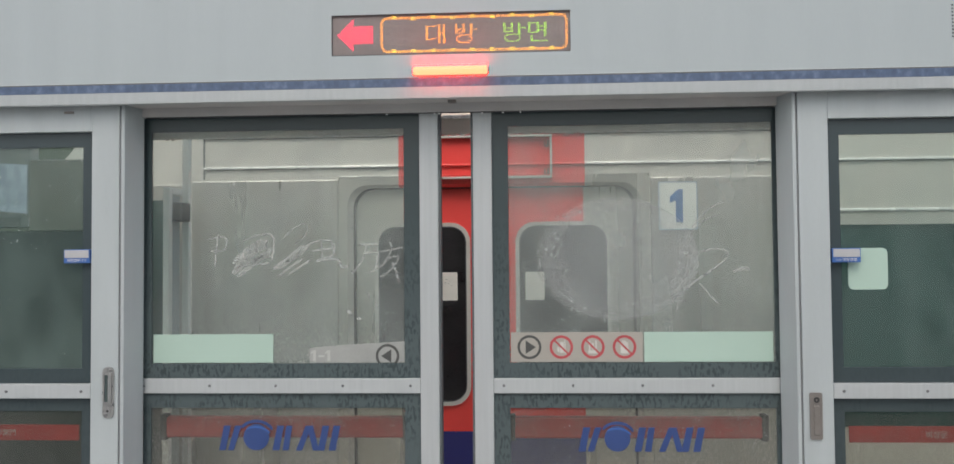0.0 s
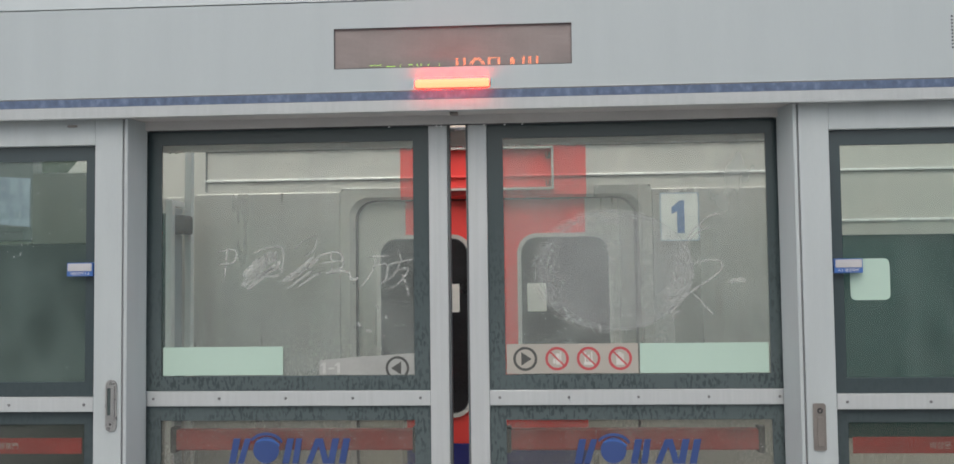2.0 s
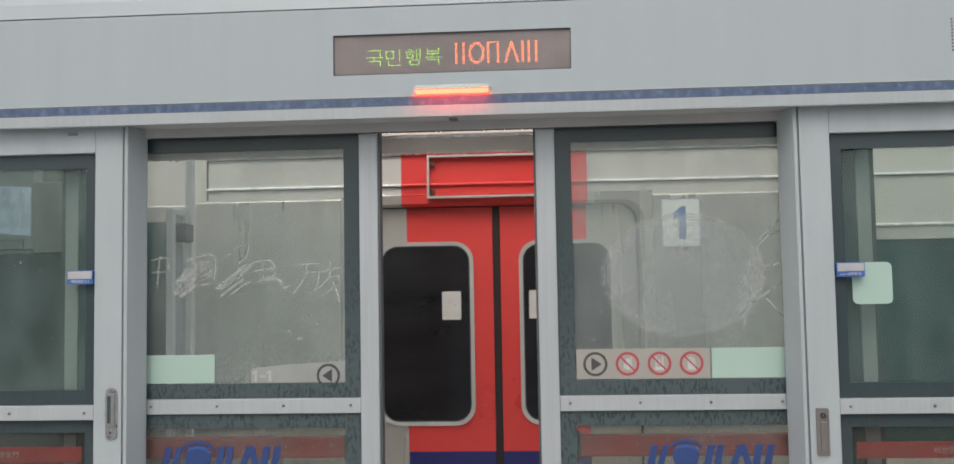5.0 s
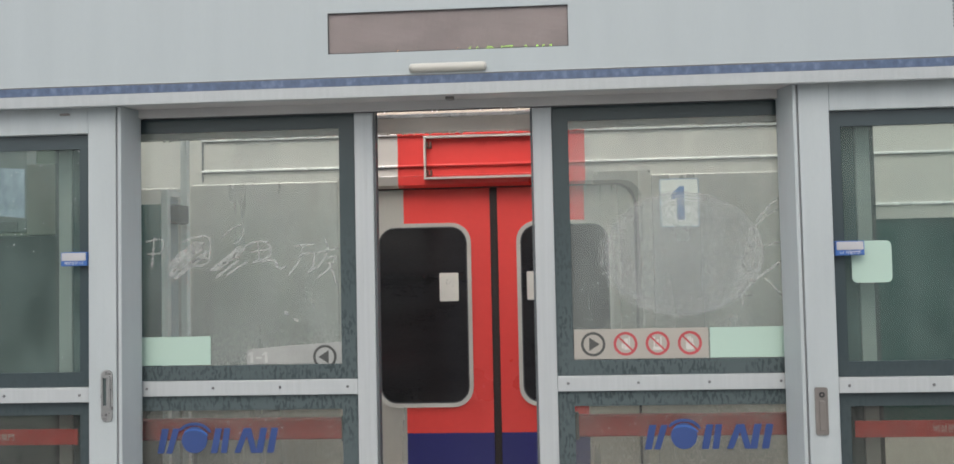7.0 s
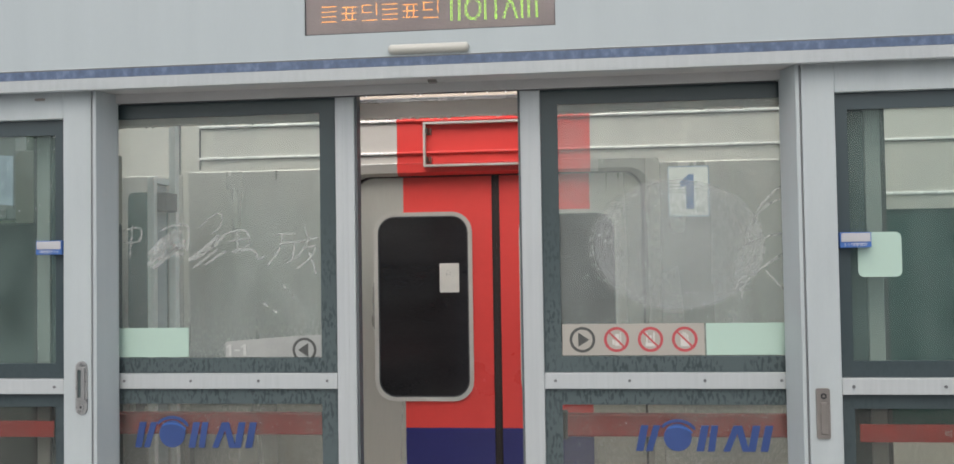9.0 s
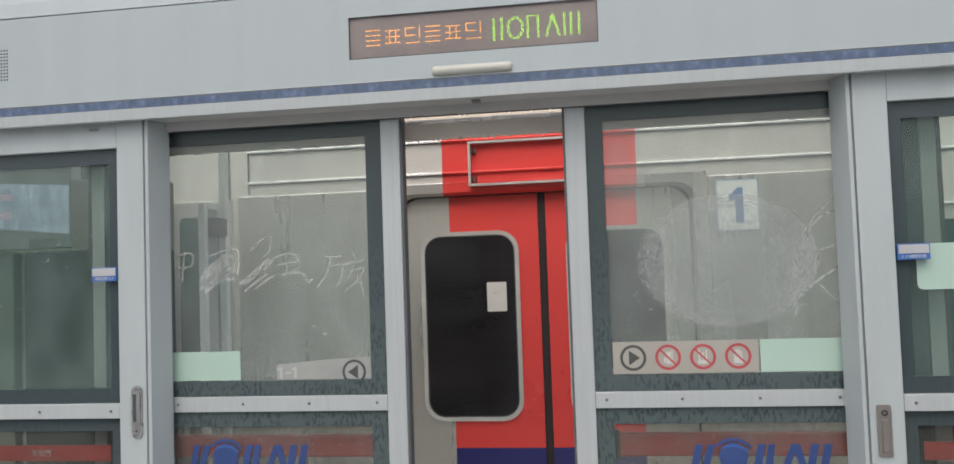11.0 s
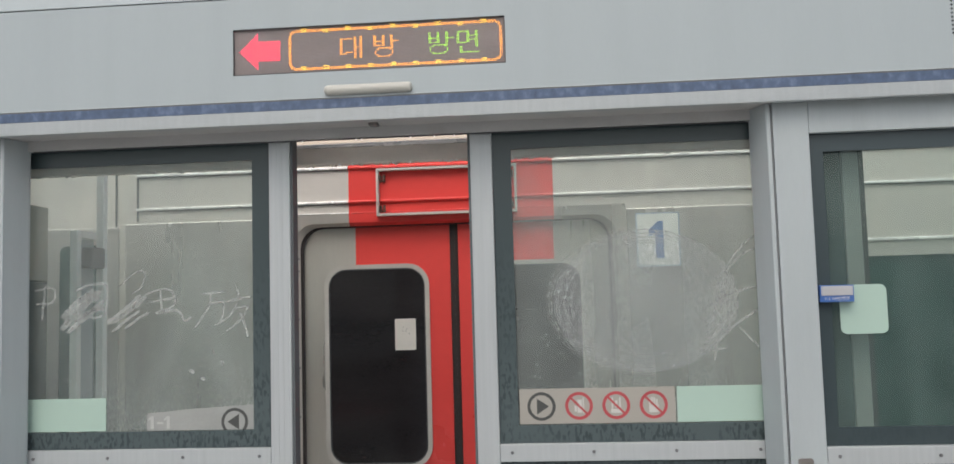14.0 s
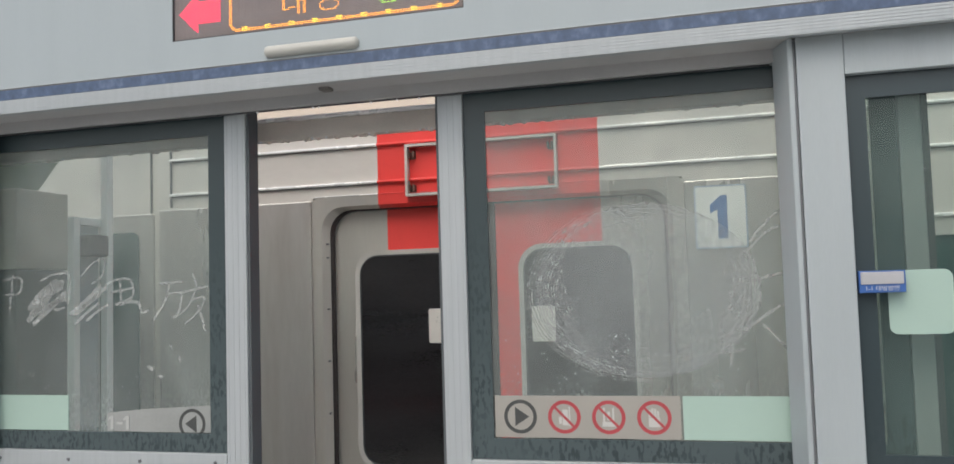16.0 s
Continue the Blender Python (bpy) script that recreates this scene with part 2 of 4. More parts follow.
STEEL_HANDLE = mat("satin_handle_steel", (0.36, 0.362, 0.355), 0.30, 0.6, vary=0.12, scale=25)
BRONZE = mat("taupe_lock_plate", (0.205, 0.19, 0.175), 0.4, 0.3, vary=0.1, scale=20)
DARK_HOLE = mat("dark_recess", (0.03, 0.03, 0.032), 0.6)
SCREW = mat("screw_head", (0.20, 0.20, 0.205), 0.35, 0.7)
MATRIX = mat("dusty_led_matrix", (0.27, 0.232, 0.226), 0.6, vary=0.22, scale=9, stretch=(1, 1, 1.6), fine=420, bump=0.5)
LAMP_OFF = mat("milky_lamp_lens", (0.46, 0.455, 0.41), 0.4, vary=0.04)
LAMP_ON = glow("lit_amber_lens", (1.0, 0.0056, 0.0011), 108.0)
LED_AMBER = glow("amber_led", (1.0, 0.40, 0.05), 2.1)
LED_YELLOW = glow("yellow_led", (1.0, 0.62, 0.06), 2.5)
LED_GREEN = glow("green_led", (0.42, 0.80, 0.06), 1.5)
LED_RED = glow("red_led", (1.0, 0.055, 0.13), 1.9)
LED_ORANGE = glow("orange_led", (1.0, 0.25, 0.09), 2.8)
FOGGED = pane_mat("fogged_door_glass", 0.36, fog=(0.385, 0.425, 0.405), tint=(0.85, 0.91, 0.88))
FOGGED_THIN = pane_mat("fogged_door_glass_thin_end", 0.30, gain=1.5, fog=(0.385, 0.425, 0.405), tint=(0.87, 0.94, 0.91), thin=(-0.95, -0.45, 0.62, 1.0))
MISTED = pane_mat("misted_panel_glass", 0.155, tint=(0.74, 0.83, 0.79), fog=(0.34, 0.45, 0.42), gloss=0.6, blotch=12.0, wet=(1.0, 0.9))
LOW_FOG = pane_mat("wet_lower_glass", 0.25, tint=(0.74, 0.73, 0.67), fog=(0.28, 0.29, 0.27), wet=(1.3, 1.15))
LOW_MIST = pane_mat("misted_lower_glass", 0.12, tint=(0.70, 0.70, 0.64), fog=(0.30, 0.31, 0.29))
CLEAR = pane_mat("clear_glass", 0.0, tint=(0.97, 0.99, 0.98), gloss=0.3)
SMEAR = film("finger_drawn_smear", (0.52, 0.54, 0.52), 0.43)
DROP = film("water_drop", (0.62, 0.64, 0.64), 0.75)
# opaque near-white colour paints the sky's glint in clear drops
PALE_DROP = mat("white_glint_drop", (0.97, 0.98, 0.98), 0.08, 0.0, vary=0.01, spec=1.0)
PALE_METAL = mat("pale_metal_paint", (0.84, 0.85, 0.82), 0.45, vary=0.08, scale=4)
CONCRETE = mat("platform_concrete", (0.42, 0.415, 0.40), 0.6, vary=0.2, scale=1.5, bump=0.3)
BALLAST = mat("track_ballast", (0.16, 0.14, 0.12), 0.9, vary=0.4, scale=8, bump=0.6)
WALLP = mat("station_wall_paint", (0.42, 0.42, 0.41), 0.7, vary=0.1, scale=1.2)
BEAM = mat("rain_wet_beam", (0.80, 0.74, 0.66), 0.4, 0.0, vary=0.15, scale=5, stretch=(1, 1, 3))
CREAM = mat("cream_soffit", (0.52, 0.44, 0.35), 0.5, vary=0.06, scale=3)
SEAL = mat("grey_leaf_seal", (0.088, 0.098, 0.103), 0.6, vary=0.15)
DOOR_SEAL = mat("brown_black_door_rubber", (0.030, 0.022, 0.021), 0.55, vary=0.2)
PALE_RIM = mat("pale_blue_rim", (0.36, 0.45, 0.56), 0.5, vary=0.1)
RIB_SHADE = mat("rib_shade_grey", (0.26, 0.25, 0.235), 0.5, 0.3, vary=0.1)
DOOR_STEEL = mat("brushed_door_steel", (0.60, 0.57, 0.52), 0.30, 0.62, vary=0.08, scale=3, stretch=(3, 1, 0.3), fine=70)
BRACKET = mat("rusty_bracket", (0.15, 0.085, 0.065), 0.5, 0.2, vary=0.2, scale=40)
SEAM = mat("dark_grey_gasket", (0.14, 0.145, 0.15), 0.6)
CABGREY = mat("cab_grey_paint", (0.30, 0.305, 0.30), 0.45, vary=0.1, scale=2)


# ---- mesh helpers ----
def obj(name, bm, mats, parent=None, label=""):
    me = bpy.data.meshes.new(name)
    bmesh.ops.recalc_face_normals(bm, faces=bm.faces)
    bm.to_mesh(me)
    bm.free()
    for m in mats if isinstance(mats, (list, tuple)) else [mats]:
        me.materials.append(m)
    ob = new(name, me)
    if parent:
        ob.parent = parent
    if label:
        tagged(ob, label)
    return ob


def part(name, bm, material, parent, label=""):
    return obj(name, bm, material, parent, label)


def thing(name, label, category, at=(0, 0, 0), group="", kind=""):
    e = new(name)
    e.location = at
    return tagged(e, label, category, group, kind)


def box(x0, x1, y0, y1, z0, z1, bevel=0.0, bm=None, index=0):
    bm = bm or bmesh.new()
    old = set(bm.faces)
    r = bmesh.ops.create_cube(bm, size=1)
    for v in r["verts"]:
        v.co = Vector(((x0 + x1) / 2 + v.co.x * (x1 - x0), (y0 + y1) / 2 + v.co.y * (y1 - y0), (z0 + z1) / 2 + v.co.z * (z1 - z0)))
    if bevel:
        edges = list({e for v in r["verts"] for e in v.link_edges})
        bmesh.ops.bevel(bm, geom=edges, offset=bevel, segments=2, affect="EDGES", profile=0.5)
    if index:
        for f in bm.faces:
            if f not in old:
                f.material_index = index
    return bm


def rrect(x0, x1, z0, z1, r, n=5):
    out = []
    for cx, cz, a in ((x1 - r, z1 - r, 0), (x0 + r, z1 - r, 90), (x0 + r, z0 + r, 180), (x1 - r, z0 + r, 270)):
        out += [(cx + r * math.cos(radians(a + 90 * k / n)), cz + r * math.sin(radians(a + 90 * k / n))) for k in range(n + 1)]
    return out


def slab(pts, y0, y1, bm=None, index=0):
    """A flat outline in x, z, made solid from y0 to y1."""
    bm = bm or bmesh.new()
    a = [bm.verts.new((x, y0, z)) for x, z in pts]
    b = [bm.verts.new((x, y1, z)) for x, z in pts]
    fs = [bm.faces.new(a), bm.faces.new(b[::-1])]
    for i in range(len(a)):
        j = (i + 1) % len(a)
        fs.append(bm.faces.new((a[i], b[i], b[j], a[j])))
    for f in fs:
        f.material_index = index
    return bm


def ring(outer, inner, y0, y1, bm=None, pick=None, y_in=None):
    """A frame between two outlines of as many points each, solid from y0 (front) to y1."""
    bm = bm or bmesh.new()
    n = len(outer)
    yi = y0 if y_in is None else y_in
    of, inf = [bm.verts.new((x, y0, z)) for x, z in outer], [bm.verts.new((x, yi, z)) for x, z in inner]
    ob, ib = [bm.verts.new((x, y1, z)) for x, z in outer], [bm.verts.new((x, y1, z)) for x, z in inner]
    for i in range(n):
        j = (i + 1) % n
        for q in ((of[i], of[j], inf[j], inf[i]), (of[i], ob[i], ob[j], of[j]), (inf[i], inf[j], ib[j], ib[i]), (ob[i], ib[i], ib[j], ob[j])):
            f = bm.faces.new(q)
            if pick:
                f.material_index = pick((outer[i][0] + outer[j][0] + inner[i][0] + inner[j][0]) / 4)
    return bm


def disc(cx, cz, r, y0, y1, n=20, bm=None):
    return slab([(cx + r * math.cos(2 * math.pi * k / n), cz + r * math.sin(2 * math.pi * k / n)) for k in range(n)], y0, y1, bm)


def annulus(cx, cz, r0, r1, y0, y1, n=28, bm=None):
    c = [(math.cos(2 * math.pi * k / n), math.sin(2 * math.pi * k / n)) for k in range(n)]
    return ring([(cx + r1 * a, cz + r1 * b) for a, b in c], [(cx + r0 * a, cz + r0 * b) for a, b in c], y0, y1, bm)


def stroke(bm, pts, width, y0, y1):
    """A drawn line of nearly even width through points in x, z, as one solid ribbon."""
    n = len(pts)
    rows = []
    for i, (x, z) in enumerate(pts):
        (ax, az), (bx, bz) = pts[max(i - 1, 0)], pts[min(i + 1, n - 1)]
        d = math.hypot(bx - ax, bz - az) or 1e-6
        w = width * (0.35 if i in (0, n - 1) else 0.5)
        nx, nz = -(bz - az) / d * w, (bx - ax) / d * w
        rows.append([bm.verts.new((x + nx, y0, z + nz)), bm.verts.new((x - nx, y0, z - nz)), bm.verts.new((x - nx, y1, z - nz)), bm.verts.new((x + nx, y1, z + nz))])
    for a, b in zip(rows, rows[1:]):
        for k in range(4):
            bm.faces.new((a[k], a[(k + 1) % 4], b[(k + 1) % 4], b[k]))
    bm.faces.new(rows[0][::-1])
    bm.faces.new(rows[-1])
    return bm


def words(text, x, z, height, y, width=None, depth=0.0006):
    """Printed characters as a flat mesh facing -y, centred on x, z."""
    cu = bpy.data.curves.new("print", "FONT")
    cu.body, cu.align_x, cu.align_y, cu.size = text, "CENTER", "CENTER", 1.0
    cu.extrude = depth / 2 / height
    tmp = bpy.data.objects.new("print", cu)
    scene.collection.objects.link(tmp)
    bpy.context.view_layer.update()
    me = bpy.data.meshes.new_from_object(tmp.evaluated_get(bpy.context.evaluated_depsgraph_get()))
    bm = bmesh.new()
    bm.from_mesh(me)
    bpy.data.objects.remove(tmp)
    bpy.data.meshes.remove(me)
    lo = [min(v.co[i] for v in bm.verts) for i in (0, 1)]
    hi = [max(v.co[i] for v in bm.verts) for i in (0, 1)]
    s = height / (hi[1] - lo[1])
    sx = width / (hi[0] - lo[0]) if width else s
    for v in bm.verts:
        v.co = Vector((x + (v.co.x - (lo[0] + hi[0]) / 2) * sx, y + (-v.co.z) * s, z + (v.co.y - (lo[1] + hi[1]) / 2) * s))
    return bm


def pane(x0, x1, z0, z1, y, thick=0.008):
    """A sheet of glass; its front face alone carries the film of moisture."""
    bm = box(x0, x1, y, y + thick, z0, z1)
    bm.faces.ensure_lookup_table()
    bm.normal_update()
    for f in bm.faces:
        f.material_index = 0 if f.normal.y < -0.5 else 1
    return bm


def rect(x0, x1, z0, z1):
    return [(x1, z1), (x0, z1), (x0, z0), (x1, z0)]


# ---- ground and surroundings ----
tagged(obj("platform_floor", box(-14, 14, -6.2, 0.45, -0.3, 0.0), CONCRETE), "grey worn concrete platform floor", "floor", kind="structure")
tagged(obj("ground", box(-900, 900, -900, 900, -1.45, -1.15), BALLAST), "brown grey gravel ground round the track", "ground", kind="structure")
# the east wall is out of view, added to limit reflections and side light
tagged(obj("wall_east", box(3.3, 3.5, -6.2, -0.35, -0.3, 2.2), WALLP), "plain grey unseen wall added to limit reflections and east light", "wall", kind="structure")
tagged(obj("wall_south", box(-14, 14, -6.4, -6.2, -0.3, 2.2), WALLP), "plain grey wall at the back of the platform", "wall", kind="structure")

# ---- header over the screen doors ----
FY = -0.042
SX0, SX1, SZ0, SZ1 = -0.356, 0.362, 2.278, 2.402
header = thing("screen_door_header", "light grey painted metal header box over platform screen doors", "header")
bm = bmesh.new()
for r in ((-5, SX0, 2.207, 2.484), (SX1, 5, 2.207, 2.484), (SX0, SX1, SZ1, 2.484), (SX0, SX1, 2.207, SZ0)):
    box(r[0], r[1], FY, FY + 0.004, r[2], r[3], bm=bm)
bmesh.ops.remove_doubles(bm, verts=bm.verts, dist=0.0001)
part("front_panel", bm, HEADER, header)
bm = bmesh.new()
prof = [(FY + 0.001, 2.488), (FY + 0.010, 2.535), (FY + 0.03, 2.585), (FY + 0.07, 2.625), (FY + 0.13, 2.645), (0.21, 2.64), (0.21, 2.62), (FY + 0.06, 2.56), (FY + 0.02, 2.488)]
va, vb = [bm.verts.new((-5, y, z)) for y, z in prof], [bm.verts.new((5, y, z)) for y, z in prof]
for i in range(len(prof)):
    bm.faces.new((va[i], va[(i + 1) % len(prof)], vb[(i + 1) % len(prof)], vb[i]))
part("top_cover", bm, HEADER, header, "curved light grey upper cover")
part("blue_stripe", box(-5, 5, FY - 0.001, FY + 0.0042, 2.1805, 2.2074), STRIPE, header, "dark blue painted stripe with stains")
part("panel_lip", box(-5, 5, FY - 0.0026, FY + 0.001, 2.2078, 2.2100, 0.0006), ALU, header, "bright folded lower lip of the panel")
part("lip_gap", box(-5, 5, FY - 0.0014, FY + 0.001, 2.2046, 2.2076), SEAM, header, "thin dark joint under the lip")
bm = box(-5, 5, FY + 0.0004, FY + 0.02, 2.146, 2.180)
for k in range(5):
    z = 2.149 + k * 0.0064
    box(-5, 5, FY - 0.0008, FY + 0.002, z, z + 0.0048, bm=bm)
part("ribbed_trim", bm, ALU, header, "ribbed silver aluminium trim strip")
part("soffit", box(-5, 5, FY + 0.02, 0.085, 2.152, 2.158), SOFFIT, header, "stained grey underside")
part("inner_fascia", box(-5, 5, 0.075, 0.088, 2.125, 2.152), SOFFIT, header)
part("drip_lip", box(-0.985, 0.985, 0.0885, 0.0975, 2.1226, 2.136, 0.001), RUBBER, header, "dark wet drip lip")
for x in (-0.21, -0.06, -0.045, 0.09, 0.155, 0.21):
    bm = bmesh.new()
    bmesh.ops.create_uvsphere(bm, u_segments=8, v_segments=6, radius=0.0030, matrix=Matrix.Translation((x, 0.091, 2.1215)))
    part("hanging_drop", bm, PALE_DROP, header, "hanging rain drop")
# unseen panel, added to keep sign and lamp glow inside the header
part("inner_liner", box(-5, 5, FY + 0.027, FY + 0.031, 2.158, 2.54), SOFFIT, header)
part("rear_panel", box(-5, 5, 0.19, 0.20, 2.19, 2.62), SOFFIT, header)
part("sensor_cover", box(-0.012, 0.014, 0.02, 0.05, 2.144, 2.153, 0.003), BRONZE, header, "small brown sensor cover under the header")
# loudspeaker holes
for sx in (-1.455, 1.465):
    bm = bmesh.new()
    s = -1 if sx < 0 else 1
    for i in range(9):
        for j in range(10):
            disc(sx + s * i * 0.0098, 2.296 + j * 0.0102, 0.0031, FY - 0.0006, FY + 0.001, 6, bm)
    part("speaker_grille", bm, DARK_HOLE, header, "grid of small dark speaker holes")

# ---- led sign ----
sign = thing("led_sign", "dusty grey LED message sign set into the header", "sign", (0, 0, 0))
bm = ring(rect(SX0 + 0.001, SX1 - 0.001, SZ0 + 0.001, SZ1 - 0.001), rect(SX0 + 0.0022, SX1 - 0.0022, SZ0 + 0.0022, SZ1 - 0.0022), FY + 0.0005, FY + 0.0064)
part("bezel", bm, RUBBER, sign, "thin black bezel")
part("matrix_panel", box(SX0 - 0.01, SX1 + 0.01, FY + 0.0066, FY + 0.02, SZ0 - 0.01, SZ1 + 0.01), MATRIX, sign, "dusty brown grey LED matrix")
NX, NZ = 192, 32
PX, PZ = (SX1 - SX0 - 0.008) / NX, (SZ1 - SZ0 - 0.008) / NZ


def led_line(cells, x0, z0, x1, z1, w=1):
    n = max(abs(x1 - x0), abs(z1 - z0), 1)
    for k in range(int(n) + 1):
        x, z = round(x0 + (x1 - x0) * k / n), round(z0 + (z1 - z0) * k / n)
        for i in range(w):
            cells.add((x + i, z))


def led_glyph(cells, strokes, x, z, s=1.0, w=1):
    for a, b, c, d in strokes:
        led_line(cells, x + a * s, z + b * s, x + c * s, z + d * s, w)


def led_ring(cells, cx, cz, rx, rz):
    for k in range(48):
        cells.add((round(cx + rx * math.cos(k * math.pi / 24)), round(cz + rz * math.sin(k * math.pi / 24))))


def led_mesh(name, groups, parent, label):
    bm = bmesh.new()
    mats = []
    for i, (cells, m) in enumerate(groups):
        mats.append(m)
        for cx, cz in sorted(cells):
            if not (0 <= cx < NX and 0 <= cz < NZ):
                continue
            x, z = SX0 + 0.004 + (cx + 0.5) * PX, SZ1 - 0.004 - (cz + 0.5) * PZ
            a = 0.0008
            f = bm.faces.new([bm.verts.new((x + p * a, FY + 0.0046, z + q * a)) for p, q in ((-1, -1), (1, -1), (1, 1), (-1, 1))])
            f.material_index = i
            for p, q, p2, q2 in ((-1, -1, 1, -1), (1, -1, 1, 1), (1, 1, -1, 1), (-1, 1, -1, -1)):
                g = bm.faces.new([bm.verts.new((x + u * a, y, z + v * a)) for u, v, y in ((p, q, FY + 0.0046), (p2, q2, FY + 0.0046), (p2, q2, FY + 0.0058), (p, q, FY + 0.0058))])
                g.material_index = i
    return part(name, bm, mats, parent, label)


bm = bmesh.new()
for i in range(NX):
    for k in range(NZ):
        x, z = SX0 + 0.004 + (i + 0.5) * PX, SZ1 - 0.004 - (k + 0.5) * PZ
        bm.faces.new([bm.verts.new((x + p * 0.0011, FY + 0.0063, z + q * 0.0011)) for p, q in ((-1, -1), (1, -1), (1, 1), (-1, 1))])
part("led_grid", bm, mat("unlit_led", (0.15, 0.125, 0.12), 0.5, vary=0.2), sign, "grid of small unlit diodes")["kind"] = "stuff"

# letter strokes in dots, x to the right and z down
DAE = [(0, 1, 7, 1), (0, 1, 0, 12), (0, 12, 7, 11), (10, 0, 10, 15), (14, 0, 14, 15), (10, 7, 14, 7)]
BANG = [(0, 0, 0, 7), (6, 0, 6, 7), (0, 4, 6, 4), (0, 7, 6, 7), (12, 0, 12, 9), (12, 4, 16, 4)]
MYEON = [(0, 0, 7, 0), (0, 0, 0, 8), (7, 0, 7, 8), (0, 8, 7, 8), (13, 0, 13, 11), (8, 3, 13, 3), (8, 6, 13, 6), (2, 11, 2, 15), (2, 15, 14, 15)]
GUK = [(2, 0, 11, 0), (11, 0, 11, 5), (0, 6, 13, 6), (6, 6, 6, 9), (2, 9, 11, 9), (11, 9, 11, 13)]
MIN = [(0, 1, 6, 1), (0, 1, 0, 7), (6, 1, 6, 7), (0, 7, 6, 7), (11, 0, 11, 9), (2, 9, 2, 13), (2, 13, 12, 13)]
HAENG = [(2, 0, 5, 0), (0, 2, 7, 2), (1, 4, 6, 4), (1, 7, 6, 7), (1, 4, 1, 7), (6, 4, 6, 7), (9, 0, 9, 8), (12, 0, 12, 8), (9, 4, 12, 4)]
BOK = [(2, 0, 2, 4), (11, 0, 11, 4), (2, 2, 11, 2), (2, 4, 11, 4), (6, 4, 6, 6), (0, 7, 13, 7), (2, 9, 11, 9), (11, 9, 11, 13)]
# message with arrow, frame and destination
arrow, border, spots, amber, green = set(), set(), set(), set(), set()
for k in range(14):
    for z in range(-k, k + 1):
        arrow.add((3 + k, 15 + z))
for x in range(17, 33):
    for z in range(8, 23):
        arrow.add((x, z))
for x in range(45, 184):
    border |= {(x, 1), (x, 2), (x, 29), (x, 30)}
    if x % 16 < 4:
        spots |= {(x, 1), (x, 2), (x, 3 if x % 32 < 16 else 0), (x, 29), (x, 30), (x, 28)}
for z in range(6, 26):
    border |= {(39, z), (40, z), (189, z), (190, z)}
for cx, cz, a0 in ((46, 8, 180), (183, 8, 270), (46, 23, 90), (183, 23, 0)):
    for k in range(24):
        a = radians(a0 + 90 * k / 23)
        border |= {(round(cx + r * math.cos(a)), round(cz + r * math.sin(a))) for r in (6.6, 7.2)}
border -= spots
led_glyph(amber, DAE, 76, 8, 1.0, 2)
led_glyph(amber, BANG, 100, 8, 1.0, 2)
led_ring(amber, 107, 20, 6, 3.4)
led_glyph(green, BANG, 139, 8, 1.0, 2)
led_ring(green, 146, 20, 6, 3.4)
led_glyph(green, MYEON, 159, 8, 1.0, 2)
message_way = led_mesh("message_destination", [(arrow, LED_RED), (border, LED_AMBER), (spots, LED_YELLOW), (amber, LED_AMBER), (green, LED_GREEN)], sign, "lit red arrow and framed amber and green destination letters")
# slogan, with plain shapes for the company's mark
slogan, mark = set(), set()
for k, g in enumerate((GUK, MIN, HAENG, BOK)):
    led_glyph(slogan, g, 26 + k * 16, 12)
led_ring(slogan, 65, 23, 4, 2.4)


def led_mark(cells, x, z, h):
    """Plain slanted bars and a ring in the place of the company's mark."""
    led_line(cells, x, z, x, z + h, 2)
    led_line(cells, x + 6, z, x + 6, z + h, 2)
    led_ring(cells, x + 17, z + h / 2, 6, h / 2)
    led_ring(cells, x + 17, z + h / 2, 5, h / 2 - 1)
    for a, b in ((26, 26), (34, 34), (40, 45), (50, 45), (54, 54), (59, 59)):
        led_line(cells, x + a, z + h, x + b, z, 2)
    led_line(cells, x + 65, z, x + 65, z + h, 2)
    led_line(cells, x + 28, z, x + 33, z, 1)


led_mark(mark, 99, 8, 17)
message_slogan = led_mesh("message_slogan", [(slogan, LED_GREEN), (mark, LED_ORANGE)], sign, "lit green slogan letters and orange plain marks")
firm, mark2 = set(), set()
# plain blocks of short bars in the place of the company's name
BLOCKS = (((1, 1, 12, 1), (1, 5, 12, 5), (1, 9, 12, 9), (1, 13, 12, 13)),
          ((1, 1, 8, 1), (1, 1, 1, 7), (12, 0, 12, 9), (1, 7, 8, 7), (1, 13, 12, 13)),
          ((1, 2, 12, 2), (4, 2, 4, 12), (9, 2, 9, 12), (1, 12, 12, 12), (1, 7, 12, 7)))
for k in range(6):
    led_glyph(firm, BLOCKS[(k * 2) % 3], 11 + k * 16, 9, 1.0, 1)
led_mark(mark2, 113, 8, 17)
message_firm = led_mesh("message_company", [(firm, LED_AMBER), (mark2, LED_GREEN)], sign, "lit amber and green plain marks")

